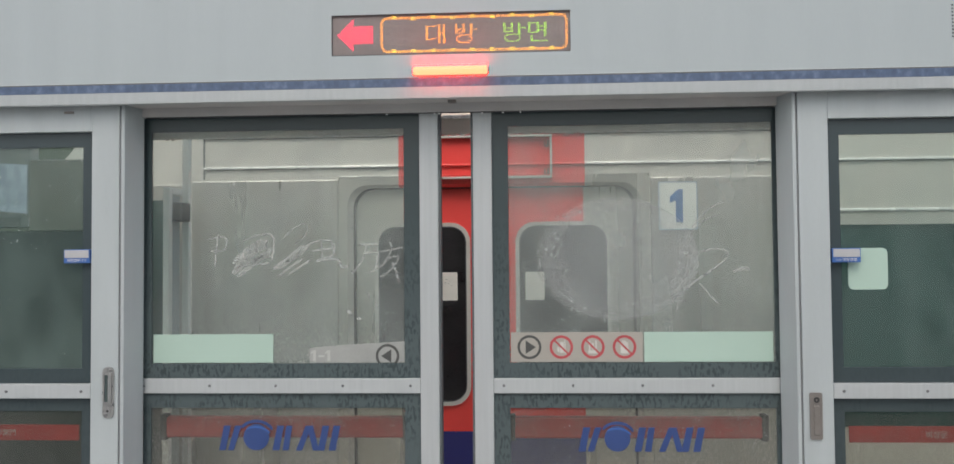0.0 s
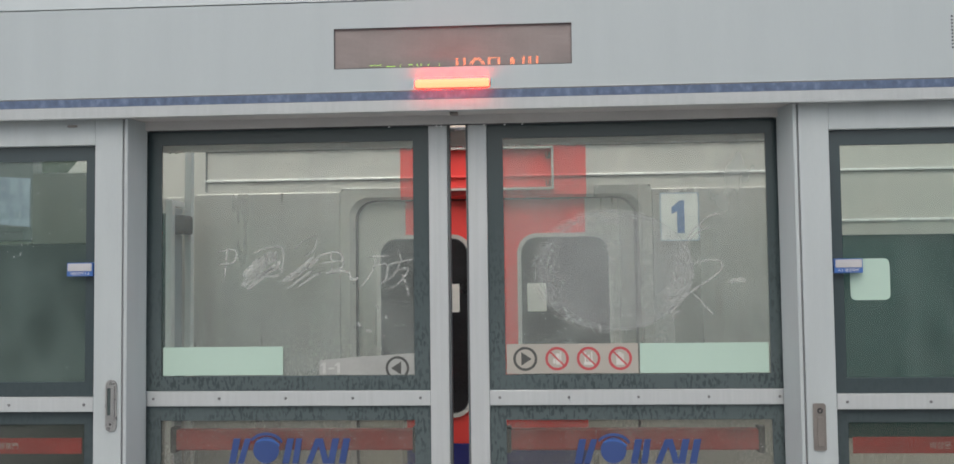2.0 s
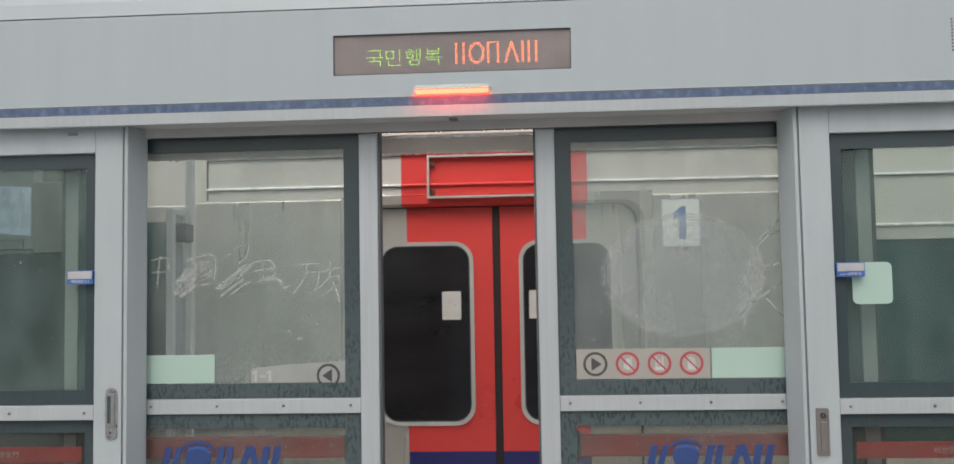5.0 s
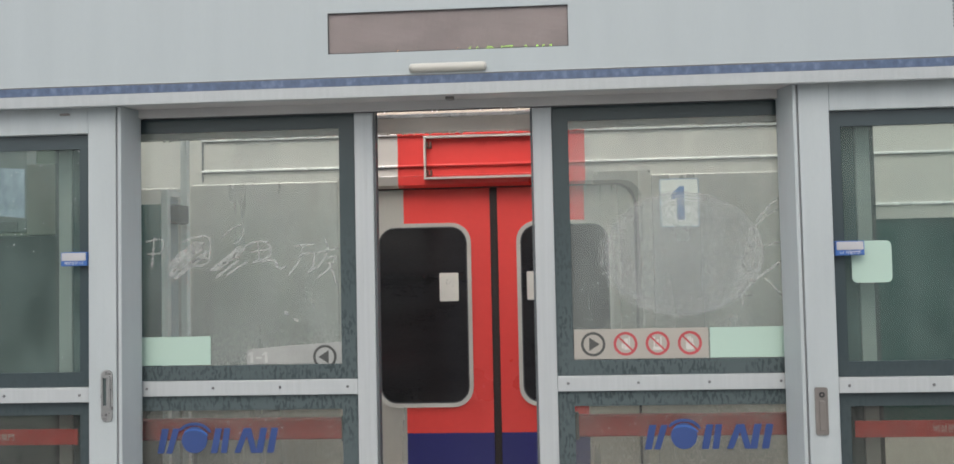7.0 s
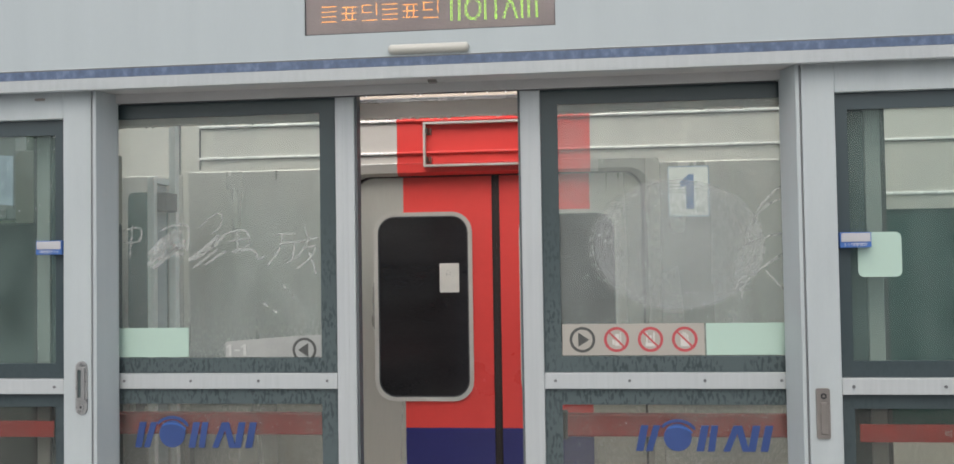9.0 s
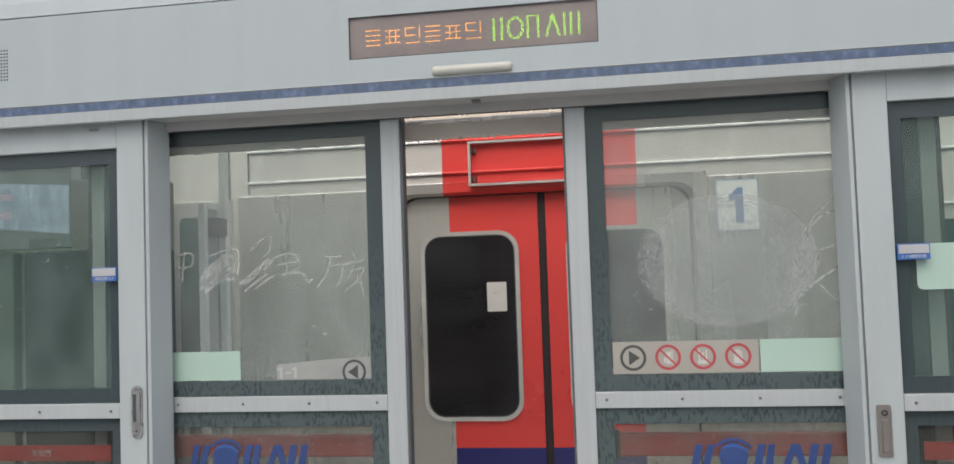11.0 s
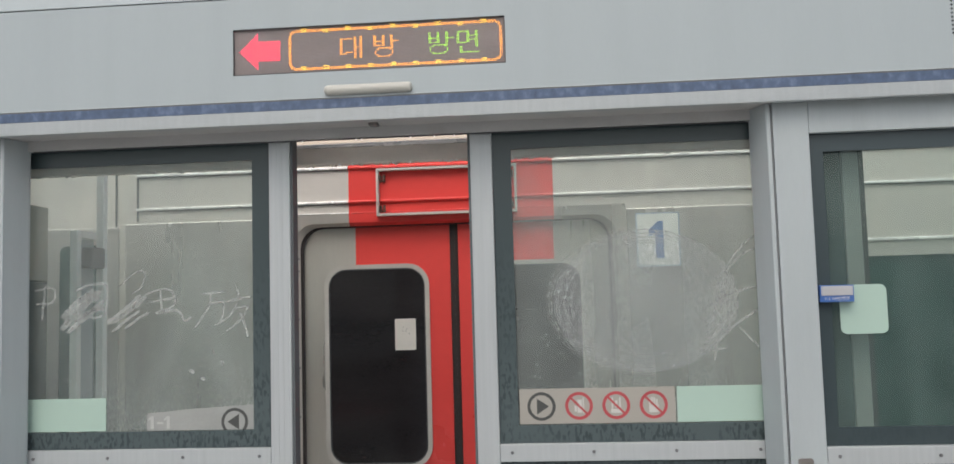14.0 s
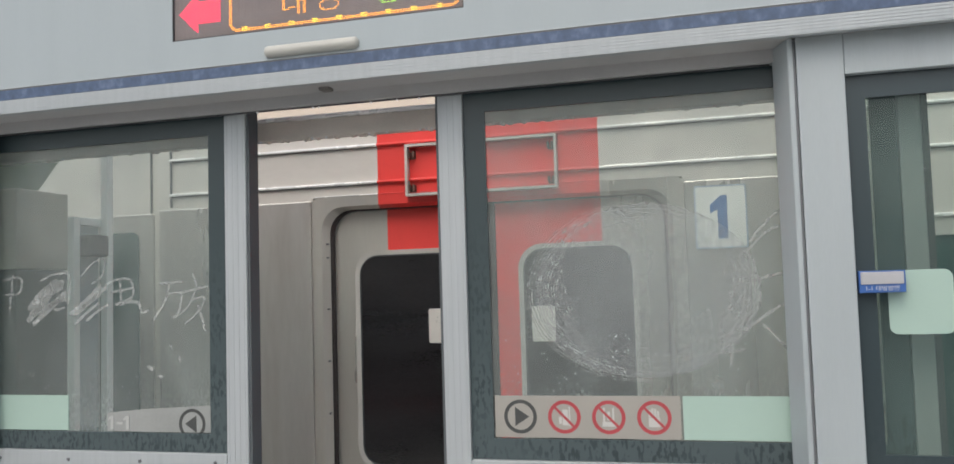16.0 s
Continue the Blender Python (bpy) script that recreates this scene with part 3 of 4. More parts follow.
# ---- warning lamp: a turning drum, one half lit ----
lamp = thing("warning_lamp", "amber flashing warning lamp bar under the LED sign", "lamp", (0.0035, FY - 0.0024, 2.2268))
bm = bmesh.new()
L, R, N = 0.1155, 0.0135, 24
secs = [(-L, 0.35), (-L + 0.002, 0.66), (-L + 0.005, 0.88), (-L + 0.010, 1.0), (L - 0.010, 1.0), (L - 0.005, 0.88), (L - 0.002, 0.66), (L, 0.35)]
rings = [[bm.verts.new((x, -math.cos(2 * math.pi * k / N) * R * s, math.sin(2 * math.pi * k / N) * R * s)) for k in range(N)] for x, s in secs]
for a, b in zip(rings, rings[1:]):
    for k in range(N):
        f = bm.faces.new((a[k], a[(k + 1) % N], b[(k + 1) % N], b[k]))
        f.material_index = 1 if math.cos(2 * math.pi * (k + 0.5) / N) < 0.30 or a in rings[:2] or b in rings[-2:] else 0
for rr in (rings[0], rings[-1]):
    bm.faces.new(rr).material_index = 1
part("base_plate", slab(rrect(-0.111, 0.111, -0.0120, 0.0120, 0.010), 0.0020, 0.0035), LAMP_OFF, lamp, "thin pale base plate")
# unseen box added behind the drum; blocks its glow when turned inwards
part("lamp_tray", ring(rect(-0.124, 0.124, -0.0185, 0.0185), rect(-0.118, 0.118, -0.0145, 0.0145), 0.0095, 0.027), RUBBER, lamp)
part("tray_back", box(-0.124, 0.124, 0.027, 0.030, -0.0185, 0.0185), RUBBER, lamp)
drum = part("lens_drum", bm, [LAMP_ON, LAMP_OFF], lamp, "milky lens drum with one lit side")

# ---- jamb posts ----
for sx, name in ((-1, "left"), (1, "right")):
    post = thing("door_jamb_post", "light grey painted metal jamb post with rain streaks", "post", (0, 0, 0), "jamb posts of the screen door")
    x0, x1 = sorted((sx * 1.024, sx * 0.99))
    bm = slab([(sx * 1.024, 0.0), (sx * 1.017, 0.0), (sx * 1.014, 0.0015), (sx * 0.992, 0.074), (sx * 0.990, 0.080), (sx * 0.990, 0.088), (sx * 1.024, 0.088)], 0.0, 2.150)
    for v in bm.verts:
        v.co = Vector((v.co.x, v.co.z, v.co.y))
    part("jamb", bm, POST, post)
    xs = sorted((sx * 1.0245, sx * 1.0285))
    part("seam_gasket", box(xs[0], xs[1], 0.0022, 0.08, 0, 2.146), SEAM, post, "thin grey gasket")


# ---- emergency doors beside the opening ----
def emergency_door(sx):
    """A fixed glazed panel with handle, mid bar and red warning strip; sx: -1 or 1."""
    e = thing("emergency_door", "grey framed emergency glass door with red strip and " + ("pull handle" if sx < 0 else "taupe lock plate"), "door", (0, 0, 0), "emergency doors of the platform screen")

    def X(a, b):
        return sorted((sx * a, sx * b))
    part("stile", box(*X(1.030, 1.118), 0.0, 0.06, 0.0, 2.1515, 0.002), POST, e)
    part("stile", box(*X(2.30, 2.39), 0.0, 0.06, 0.0, 2.1515, 0.002), POST, e)
    part("top_rail", box(*X(1.1185, 2.30), 0.001, 0.06, 2.070, 2.1515, 0.002), POST, e)
    bar = part("mid_bar", box(*X(1.119, 2.30), 0.002, 0.05, 1.2455, 1.2895, 0.0015), ALU, e, "silver bar with dark screws")
    for k in range(5):
        part("screw", disc(sx * (1.148 + k * 0.238), 1.267, 0.0045, -0.0005, 0.004, 10), SCREW, bar)
    part("bottom_rail", box(*X(1.119, 2.30), 0.002, 0.06, 0.0, 0.14, 0.002), POST, e)
    for z0, z1, zi0, zi1, nm in ((1.2900, 2.0695, 1.335, 2.024, "upper"), (0.1405, 1.2450, 0.19, 1.205, "lower")):
        xo, xi = X(1.1185, 2.2995), X(1.155, 2.262)
        part("glass_border", ring(rect(*xo, z0, z1), rect(*xi, zi0, zi1), 0.020, 0.026), FRIT_CLEAN, e, "black printed glass border")
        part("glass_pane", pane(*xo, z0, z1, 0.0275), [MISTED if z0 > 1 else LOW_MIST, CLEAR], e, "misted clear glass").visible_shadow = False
    part("warning_strip", box(*X(1.173, 2.26), 0.0385, 0.0415, 1.111, 1.159), RED_BAR, e, "red warning strip on the glass")
    if sx > 0:
        part("warning_print", words("비상문", 1.425, 1.135, 0.021, 0.0379, 0.060), PALE, e, "white emergency door lettering")
        sq = slab(rrect(1.176, 1.291, 1.563, 1.686, 0.016), 0.0255, 0.0273)
        part("night_glow_square", sq, GREEN_FILM, e, "pale green square film")
    else:
        part("warning_print", words("非常門", -1.408, 1.135, 0.021, 0.0379, 0.064), PALE, e, "white emergency door lettering")
    lx0, lx1 = X(1.122, 1.204)
    lz = 1.662 if sx < 0 else 1.644
    lab = part("position_label", box(lx0, lx1, -0.002, 0.019, lz, lz + 0.042, 0.001), LABEL_BLUE, e, "blue label with raised dot plate")
    part("dot_plate", box(lx0 + 0.003, lx1 - 0.003, -0.004, -0.001, lz + 0.016, lz + 0.0395, 0.0008), LABEL_GREY, lab, "pale raised dot plate")
    part("label_print", words("대방방면 1-1" if sx < 0 else "1-1 대방방면", (lx0 + lx1) / 2, lz + 0.0085, 0.0095, -0.0026, 0.058), WHITE, lab, "white platform position lettering")
    if sx < 0:
        h = part("pull_handle", slab(rrect(-1.0785, -1.0425, 1.186, 1.343, 0.017), -0.004, 0.0), STEEL_HANDLE, e, "satin steel recessed pull handle")
        part("grip_recess", box(-1.071, -1.0515, -0.0046, -0.002, 1.236, 1.318), mat("dark_green_recess", (0.05, 0.07, 0.07), 0.4), h)
        part("recess_rim", ring(rrect(-1.0745, -1.0480, 1.228, 1.326, 0.005), rrect(-1.0705, -1.0520, 1.235, 1.319, 0.003), -0.0085, -0.003), STEEL_HANDLE, h, "raised bright rim")
        part("grip", box(-1.0600, -1.0522, -0.0080, -0.004, 1.236, 1.318, 0.0015), STEEL_HANDLE, h)
        part("screw", disc(-1.061, 1.334, 0.0028, -0.0055, -0.003, 10), SCREW, h)
        part("keyhole", annulus(-1.061, 1.208, 0.004, 0.0095, -0.0065, -0.003), STEEL_HANDLE, h)
        part("key_slot", disc(-1.061, 1.208, 0.0045, -0.0055, -0.003, 12), DARK_HOLE, h)
    else:
        h = part("lock_plate", slab(rrect(1.0475, 1.0835, 1.127, 1.264, 0.006), -0.005, 0.0), BRONZE, e, "taupe metal lock plate")
        part("keyhole", annulus(1.0665, 1.243, 0.004, 0.008, -0.0075, -0.004), DARK_HOLE, h)
        part("lever", box(1.058, 1.0755, -0.009, -0.004, 1.140, 1.226, 0.002), BRONZE, h)
    return e


part("top_clip", box(-1.205, -1.175, -0.006, 0.0, 2.126, 2.133, 0.001), BRONZE, header, "small bent metal clip")


# ---- sliding door leaves; built with the closing edge at x = 0 ----
def leaf_frame(sx, label):
    """Leaf that reaches from its closing edge at x = 0 towards sx; front at y = 0.10."""
    e = thing("sliding_screen_door", label, "door", (0, 0, 0), "sliding leaves of the screen door")

    def X(a, b):
        return sorted((sx * a, sx * b))
    W = 1.025
    part("closing_seal", box(*X(0.0, 0.0065), 0.106, 0.150, 0.02, 2.16), SEAL, e, "dark grey rubber closing edge")
    bm = box(*X(0.007, 0.066), 0.100, 0.150, 0.02, 2.16, 0.002)
    for k in range(4):
        xa = 0.014 + k * 0.0145
        box(*X(xa, xa + 0.0018), 0.0994, 0.1005, 0.03, 2.15, bm=bm)
    part("closing_stile", bm, ALU, e, "ribbed silver aluminium stile")
    part("rear_seal", box(*X(W + 0.0005, W + 0.014), 0.108, 0.146, 0.02, 2.16), RUBBER, e, "black rubber rear edge")
    part("rear_stile", box(*X(W - 0.043, W), 0.104, 0.150, 0.02, 2.16, 0.002), CABGREY, e)
    part("top_rail", box(*X(0.0665, W - 0.0435), 0.102, 0.150, 2.126, 2.16, 0.002), ALU, e)
    part("bottom_rail", box(*X(0.0665, W - 0.0435), 0.102, 0.150, 0.02, 0.16, 0.002), ALU, e)
    bar = part("mid_bar", box(*X(0.0665, W - 0.0435), 0.099, 0.145, 1.247, 1.293, 0.0015), ALU, e, "silver bar with dark screws")
    for k in range(5):
        part("screw", disc(sx * (0.098 + k * 0.213), 1.271, 0.0045, 0.0968, 0.1, 10), SCREW, bar)
    for z0, z1, zi0, zi1 in ((1.2935, 2.1255, 1.340, 2.080), (0.1605, 1.2465, 0.20, 1.200)):
        xo, xi = X(0.0665, W - 0.0435), X(0.117, W - 0.095)
        part("glass_border", ring(rect(*xo, z0, z1), rect(*xi, zi0, zi1), 0.110, 0.116), FRIT, e, "black printed glass border streaked by rain")
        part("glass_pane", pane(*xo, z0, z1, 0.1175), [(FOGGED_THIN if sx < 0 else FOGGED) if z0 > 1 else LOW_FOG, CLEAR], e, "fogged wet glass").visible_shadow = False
    xb = X(0.125, 0.905)
    pb = part("push_bar", box(*xb, 0.152, 0.185, 1.098, 1.165, 0.006), RED_BAR, e, "red emergency push bar behind the glass")
    for xa in (0.110, 0.895):
        part("end_cap", box(*X(xa, xa + 0.022), 0.151, 0.188, 1.090, 1.172, 0.004), RUBBER, pb, "black end cap")
    return e


def ban(e, cx, cz, kind):
    r = part("ban_sign", annulus(cx, cz, 0.0285, 0.0365, 0.1145, 0.1162), RED_BAN, e, "red prohibition ring")
    bm = stroke(bmesh.new(), [(cx - 0.023, cz + 0.023), (cx + 0.023, cz - 0.023)], 0.0075, 0.1143, 0.1160)
    part("slash", bm, RED_BAN, r)
    bm = bmesh.new()
    for b in {0: ((-0.004, 0.008, -0.018, 0.016), (0.010, 0.013, -0.02, 0.022), (-0.012, -0.006, -0.015, 0.0)),
              1: ((-0.012, -0.008, -0.012, 0.02), (0.008, 0.012, -0.012, 0.02), (-0.014, 0.014, -0.020, -0.010), (-0.003, 0.003, -0.006, 0.012)),
              2: ((-0.012, 0.012, -0.020, 0.0), (-0.012, -0.0075, 0.001, 0.016), (-0.006, -0.0015, 0.001, 0.020), (0.0, 0.0045, 0.001, 0.019), (0.006, 0.0105, 0.001, 0.014))}[kind]:
        box(cx + b[0], cx + b[1], 0.1147, 0.1152, cz + b[2], cz + b[3], bm=bm)
    part("symbol", bm, SYMBOL, r, "pale plain symbol")


def arrow_sign(e, cx, cz, way):
    r = part("arrow_sign", annulus(cx, cz, 0.0295, 0.0375, 0.1145, 0.1162), DARK_RING, e, "dark grey ring with arrow")
    part("arrow_head", slab([(cx - way * 0.012, cz - 0.021), (cx + way * 0.020, cz), (cx - way * 0.012, cz + 0.021)][::way], 0.1145, 0.1161), DARK_RING, r)


def logo(e, x0, x1, z0, z1):
    """The operator's mark as plain slanted bars and a globe in its blue."""
    w, h = x1 - x0, z1 - z0
    g = part("operator_mark", disc(x0 + w * 0.31, z0 + h * 0.46, h * 0.46, 0.1135, 0.1160, 26), LOGO, e, "blue globe and slanted plain bars")
    band = [(x0 + w * 0.31 + h * 0.60 * math.cos(radians(a)), z0 + h * 0.56 + h * 0.46 * math.sin(radians(a))) for a in range(150, 19, -13)]
    part("swoosh", stroke(bmesh.new(), band, h * 0.10, 0.1128, 0.1150), LOGO, g)
    part("swoosh", stroke(bmesh.new(), [(x - h * 0.02, z - h * 0.20) for x, z in band[2:-1]], h * 0.06, 0.1125, 0.1140), LABEL_BLUE, g, "lighter blue curved band")
    for a, b, t in ((0.03, 0.07, 0.055), (0.10, 0.16, 0.05), (0.47, 0.51, 0.055), (0.55, 0.58, 0.05), (0.66, 0.74, 0.05), (0.80, 0.75, 0.05), (0.84, 0.88, 0.055), (0.93, 0.97, 0.055)):
        k = 0.0004 * (a > b)
        part("bar", slab([(x0 + w * (a - t / 2), z0), (x0 + w * (a + t / 2), z0), (x0 + w * (b + t / 2), z1 - h * 0.14), (x0 + w * (b - t / 2), z1 - h * 0.14)], 0.1137 - k, 0.1160 - k), LOGO, g)


def flowing(pts, n=5):
    """A smooth curve through the points."""
    if len(pts) < 3:
        (ax, az), (bx, bz) = pts[0], pts[-1]
        return [(ax + (bx - ax) * k / 6, az + (bz - az) * k / 6) for k in range(7)]
    ext = [pts[0]] + list(pts) + [pts[-1]]
    out = []
    for p0, p1, p2, p3 in zip(ext, ext[1:], ext[2:], ext[3:]):
        for k in range(n):
            t = k / n
            out.append(tuple(0.5 * (2 * b + (c - a) * t + (2 * a - 5 * b + 4 * c - d) * t * t + (3 * b - a - 3 * c + d) * t ** 3) for a, b, c, d in zip(p0, p1, p2, p3)))
    return out + [pts[-1]]


def smear(e, strokes, label):
    for pts, w in strokes:
        if len(pts) < 6:
            pts = wobble(flowing(pts), w * 0.10, int(abs(pts[0][0]) * 9000) % 997)
        part("finger_mark", stroke(bmesh.new(), pts, w, 0.1163, 0.1172), SMEAR, e, label)


def wobble(pts, amount, seed):
    r = random.Random(seed)
    return [(x + r.uniform(-amount, amount), z + r.uniform(-amount, amount)) for x, z in pts]


def drops(e, x0, x1, z0, z1, count, seed, y=0.1160, material=None):
    r = random.Random(seed)
    bm = bmesh.new()
    for _ in range(count):
        x, z, s = r.uniform(x0, x1), r.uniform(z0, z1), r.uniform(0.0005, 0.0014)
        top = bm.verts.new((x, y - s * 0.6, z))
        rim = [bm.verts.new((x + s * math.cos(k * math.pi / 3), y, z + s * 1.25 * math.sin(k * math.pi / 3))) for k in range(6)]
        for k in range(6):
            bm.faces.new((top, rim[k], rim[(k + 1) % 6]))
    ob = part("rain_drops", bm, material or DROP, e, "small clinging rain drops")
    ob["kind"] = "stuff"


fixed_left, fixed_right = emergency_door(-1), emergency_door(1)
drops(fixed_left, -1.75, -1.16, 1.70, 2.02, 120, 11, 0.0272, PALE_DROP)
drops(fixed_left, -1.75, -1.16, 1.36, 1.70, 22, 12, 0.0272, PALE_DROP)
drops(fixed_right, 1.16, 1.75, 1.78, 2.02, 40, 13, 0.0272)
left = leaf_frame(-1, "fogged glass sliding screen door with scribbles and a return arrow sticker")
part("night_glow_strip", box(-0.925, -0.537, 0.1140, 0.1160, 1.342, 1.432), GREEN_FILM, left, "pale green strip film")
part("grey_sticker", slab([(-0.42, 1.341), (-0.118, 1.341), (-0.118, 1.408), (-0.30, 1.398), (-0.42, 1.388)], 0.1150, 0.1168), GREY_FILM, left, "peeling grey sticker")
num = part("car_number", box(-0.409, -0.400, 0.1136, 0.1149, 1.346, 1.380), PALE, left, "pale car and door figures")
part("dash", box(-0.391, -0.373, 0.1136, 0.1149, 1.359, 1.365), PALE, num)
part("figure", box(-0.363, -0.354, 0.1136, 0.1149, 1.346, 1.380), PALE, num)
for x in (-0.409, -0.363):
    part("flag", slab([(x, 1.380), (x - 0.008, 1.373), (x - 0.008, 1.368), (x, 1.372)], 0.1136, 0.1149), PALE, num)
arrow_sign(left, -0.172, 1.362, -1)
logo(left, -0.712, -0.322, 1.066, 1.156)
right = leaf_frame(1, "fogged glass sliding screen door with prohibition stickers and finger circle")
part("beige_sticker", box(0.120, 0.528, 0.1150, 0.1168, 1.342, 1.434), BEIGE_FILM, right, "beige sticker strip")
part("night_glow_strip", box(0.533, 0.925, 0.1140, 0.1160, 1.342, 1.434), GREEN_FILM, right, "pale green strip film")
arrow_sign(right, 0.178, 1.388, 1)
for k in range(3):
    ban(right, 0.277 + k * 0.0975, 1.388, k)
logo(right, 0.325, 0.715, 1.066, 1.152)

# scribbles on the left leaf
smear(left, [
    ([(-0.748, 1.735), (-0.693, 1.741), (-0.696, 1.701), (-0.744, 1.697)], 0.006),
    ([(-0.717, 1.751), (-0.727, 1.647)], 0.006),
    ([(-0.668, 1.623), (-0.618, 1.673), (-0.556, 1.73)], 0.016),
    ([(-0.667, 1.656), (-0.624, 1.7), (-0.576, 1.73)], 0.014),
    ([(-0.652, 1.615), (-0.604, 1.653), (-0.546, 1.703)], 0.013),
    ([(-0.631, 1.639), (-0.583, 1.673), (-0.544, 1.679)], 0.009),
    ([(-0.660, 1.640), (-0.610, 1.690), (-0.560, 1.715)], 0.018),
    ([(-0.645, 1.650), (-0.595, 1.665), (-0.550, 1.690)], 0.015),
    ([(-0.620, 1.700), (-0.585, 1.722), (-0.556, 1.716)], 0.014),
    ([(-0.631, 1.731), (-0.583, 1.747), (-0.538, 1.741), (-0.541, 1.665)], 0.006),
    ([(-0.618, 1.669), (-0.577, 1.655), (-0.552, 1.659)], 0.007),
    ([(-0.501, 1.739), (-0.464, 1.772), (-0.429, 1.78), (-0.437, 1.738), (-0.467, 1.719)], 0.004),
    ([(-0.536, 1.639), (-0.488, 1.672), (-0.437, 1.713)], 0.014),
    ([(-0.501, 1.649), (-0.46, 1.681), (-0.422, 1.71)], 0.011),
    ([(-0.520, 1.640), (-0.478, 1.668), (-0.440, 1.692)], 0.012),
    ([(-0.519, 1.616), (-0.481, 1.645), (-0.443, 1.67)], 0.008),
    ([(-0.484, 1.622), (-0.447, 1.649), (-0.416, 1.664)], 0.007),
    ([(-0.426, 1.715), (-0.386, 1.728), (-0.35, 1.723), (-0.345, 1.682), (-0.397, 1.664)], 0.006),
    ([(-0.41, 1.694), (-0.345, 1.704)], 0.006),
    ([(-0.383, 1.731), (-0.379, 1.661)], 0.006),
    ([(-0.397, 1.661), (-0.334, 1.669), (-0.315, 1.642), (-0.295, 1.647)], 0.008),
    ([(-0.264, 1.712), (-0.199, 1.716)], 0.006),
    ([(-0.237, 1.712), (-0.248, 1.67), (-0.284, 1.62)], 0.006),
    ([(-0.245, 1.682), (-0.203, 1.688), (-0.21, 1.636), (-0.23, 1.627)], 0.006),
    ([(-0.167, 1.736), (-0.156, 1.694)], 0.006),
    ([(-0.194, 1.689), (-0.122, 1.703)], 0.006),
    ([(-0.159, 1.694), (-0.18, 1.656), (-0.205, 1.636)], 0.005),
    ([(-0.175, 1.668), (-0.135, 1.674), (-0.156, 1.638), (-0.194, 1.609)], 0.005),
    ([(-0.156, 1.657), (-0.143, 1.625), (-0.134, 1.59)], 0.007),
    ([(-0.30, 1.505), (-0.285, 1.495)], 0.009), ([(-0.27, 1.48), (-0.255, 1.478)], 0.008), ([(-0.21, 1.53), (-0.205, 1.515)], 0.006), ([(-0.235, 1.56), (-0.23, 1.545)], 0.005),
], "whitish finger scribble in the fog")
# circles and rays on the right leaf
marks = []
CX, CZ = 0.457, 1.660
for k in range(17):
    rx, rz = 0.256 - 0.0062 * k, 0.197 - 0.0052 * k
    a0, a1 = 88 + 6 * k, 285 - 5 * k
    marks.append((wobble([(CX + rx * math.cos(radians(a)), CZ + rz * math.sin(radians(a))) for a in range(a0, a1, 6)], 0.0016, k), 0.0013 + 0.0008 * (k % 3)))
for k in range(5):
    marks.append((wobble([(CX + (0.235 - 0.012 * k) * math.cos(radians(a)), CZ - 0.004 + (0.193 - 0.009 * k) * math.sin(radians(a))) for a in range(52 + 6 * k, 112, 7)], 0.002, 20 + k), 0.0030))
for k in range(6):
    marks.append((wobble([(CX + (0.245 - 0.010 * k) * math.cos(radians(a)), CZ + (0.175 - 0.014 * k) * math.sin(radians(a))) for a in range(-52 + 3 * k, 36 - 2 * k, 8)], 0.005, 31 + k), 0.0045))
for k in range(4):
    marks.append((wobble([(CX + 0.02 + (0.20 - 0.02 * k) * math.cos(radians(a)), CZ - 0.01 + (0.168 - 0.012 * k) * math.sin(radians(a))) for a in range(232, 318, 8)], 0.003, 41 + k), 0.0016))
for pts, w in (([(0.683, 1.672), (0.740, 1.688), (0.781, 1.686), (0.791, 1.667), (0.757, 1.633), (0.701, 1.596), (0.659, 1.564)], 0.0065),
               ([(0.627, 1.640), (0.655, 1.660), (0.683, 1.672)], 0.005), ([(0.660, 1.725), (0.681, 1.740), (0.722, 1.777), (0.771, 1.795)], 0.005), ([(0.685, 1.755), (0.735, 1.812), (0.785, 1.835)], 0.006),
               ([(0.704, 1.583), (0.734, 1.550), (0.759, 1.522)], 0.005), ([(0.640, 1.558), (0.636, 1.498)], 0.006), ([(0.597, 1.525), (0.666, 1.530)], 0.005),
               ([(0.809, 1.618), (0.841, 1.629), (0.861, 1.621)], 0.012)):
    marks.append((wobble(flowing(pts), 0.0009, int(pts[0][0] * 1000)), w))
rnd = random.Random(5)
for k in range(14):
    a, q = rnd.uniform(200, 380), rnd.uniform(0.35, 0.95)
    x, z = CX + 0.21 * q * math.cos(radians(a)), CZ + 0.175 * q * math.sin(radians(a))
    marks.append(([(x, z), (x + rnd.uniform(-0.005, 0.005), z - rnd.uniform(0.006, 0.018))], rnd.uniform(0.0015, 0.0035)))
smear(right, marks, "whitish finger drawn circle and rays in the fog")
part("wiped_patch", disc(0, 0, 1, 0.1166, 0.1170, 40), film("wiped_fog", (0.47, 0.50, 0.50), 0.19, 0.30, (130, 130, 62)), right, "milky wiped round patch")
for v in right.children[-1].data.vertices:
    v.co.x, v.co.z = 0.462 + v.co.x * 0.243, 1.660 + v.co.z * 0.188
drops(left, -0.98, -0.14, 0.95, 1.19, 420, 1)
drops(left, -0.93, -0.14, 1.345, 1.50, 300, 2)
drops(right, 0.14, 0.98, 0.95, 1.19, 420, 3)
drops(right, 0.14, 0.98, 1.44, 1.58, 200, 4)

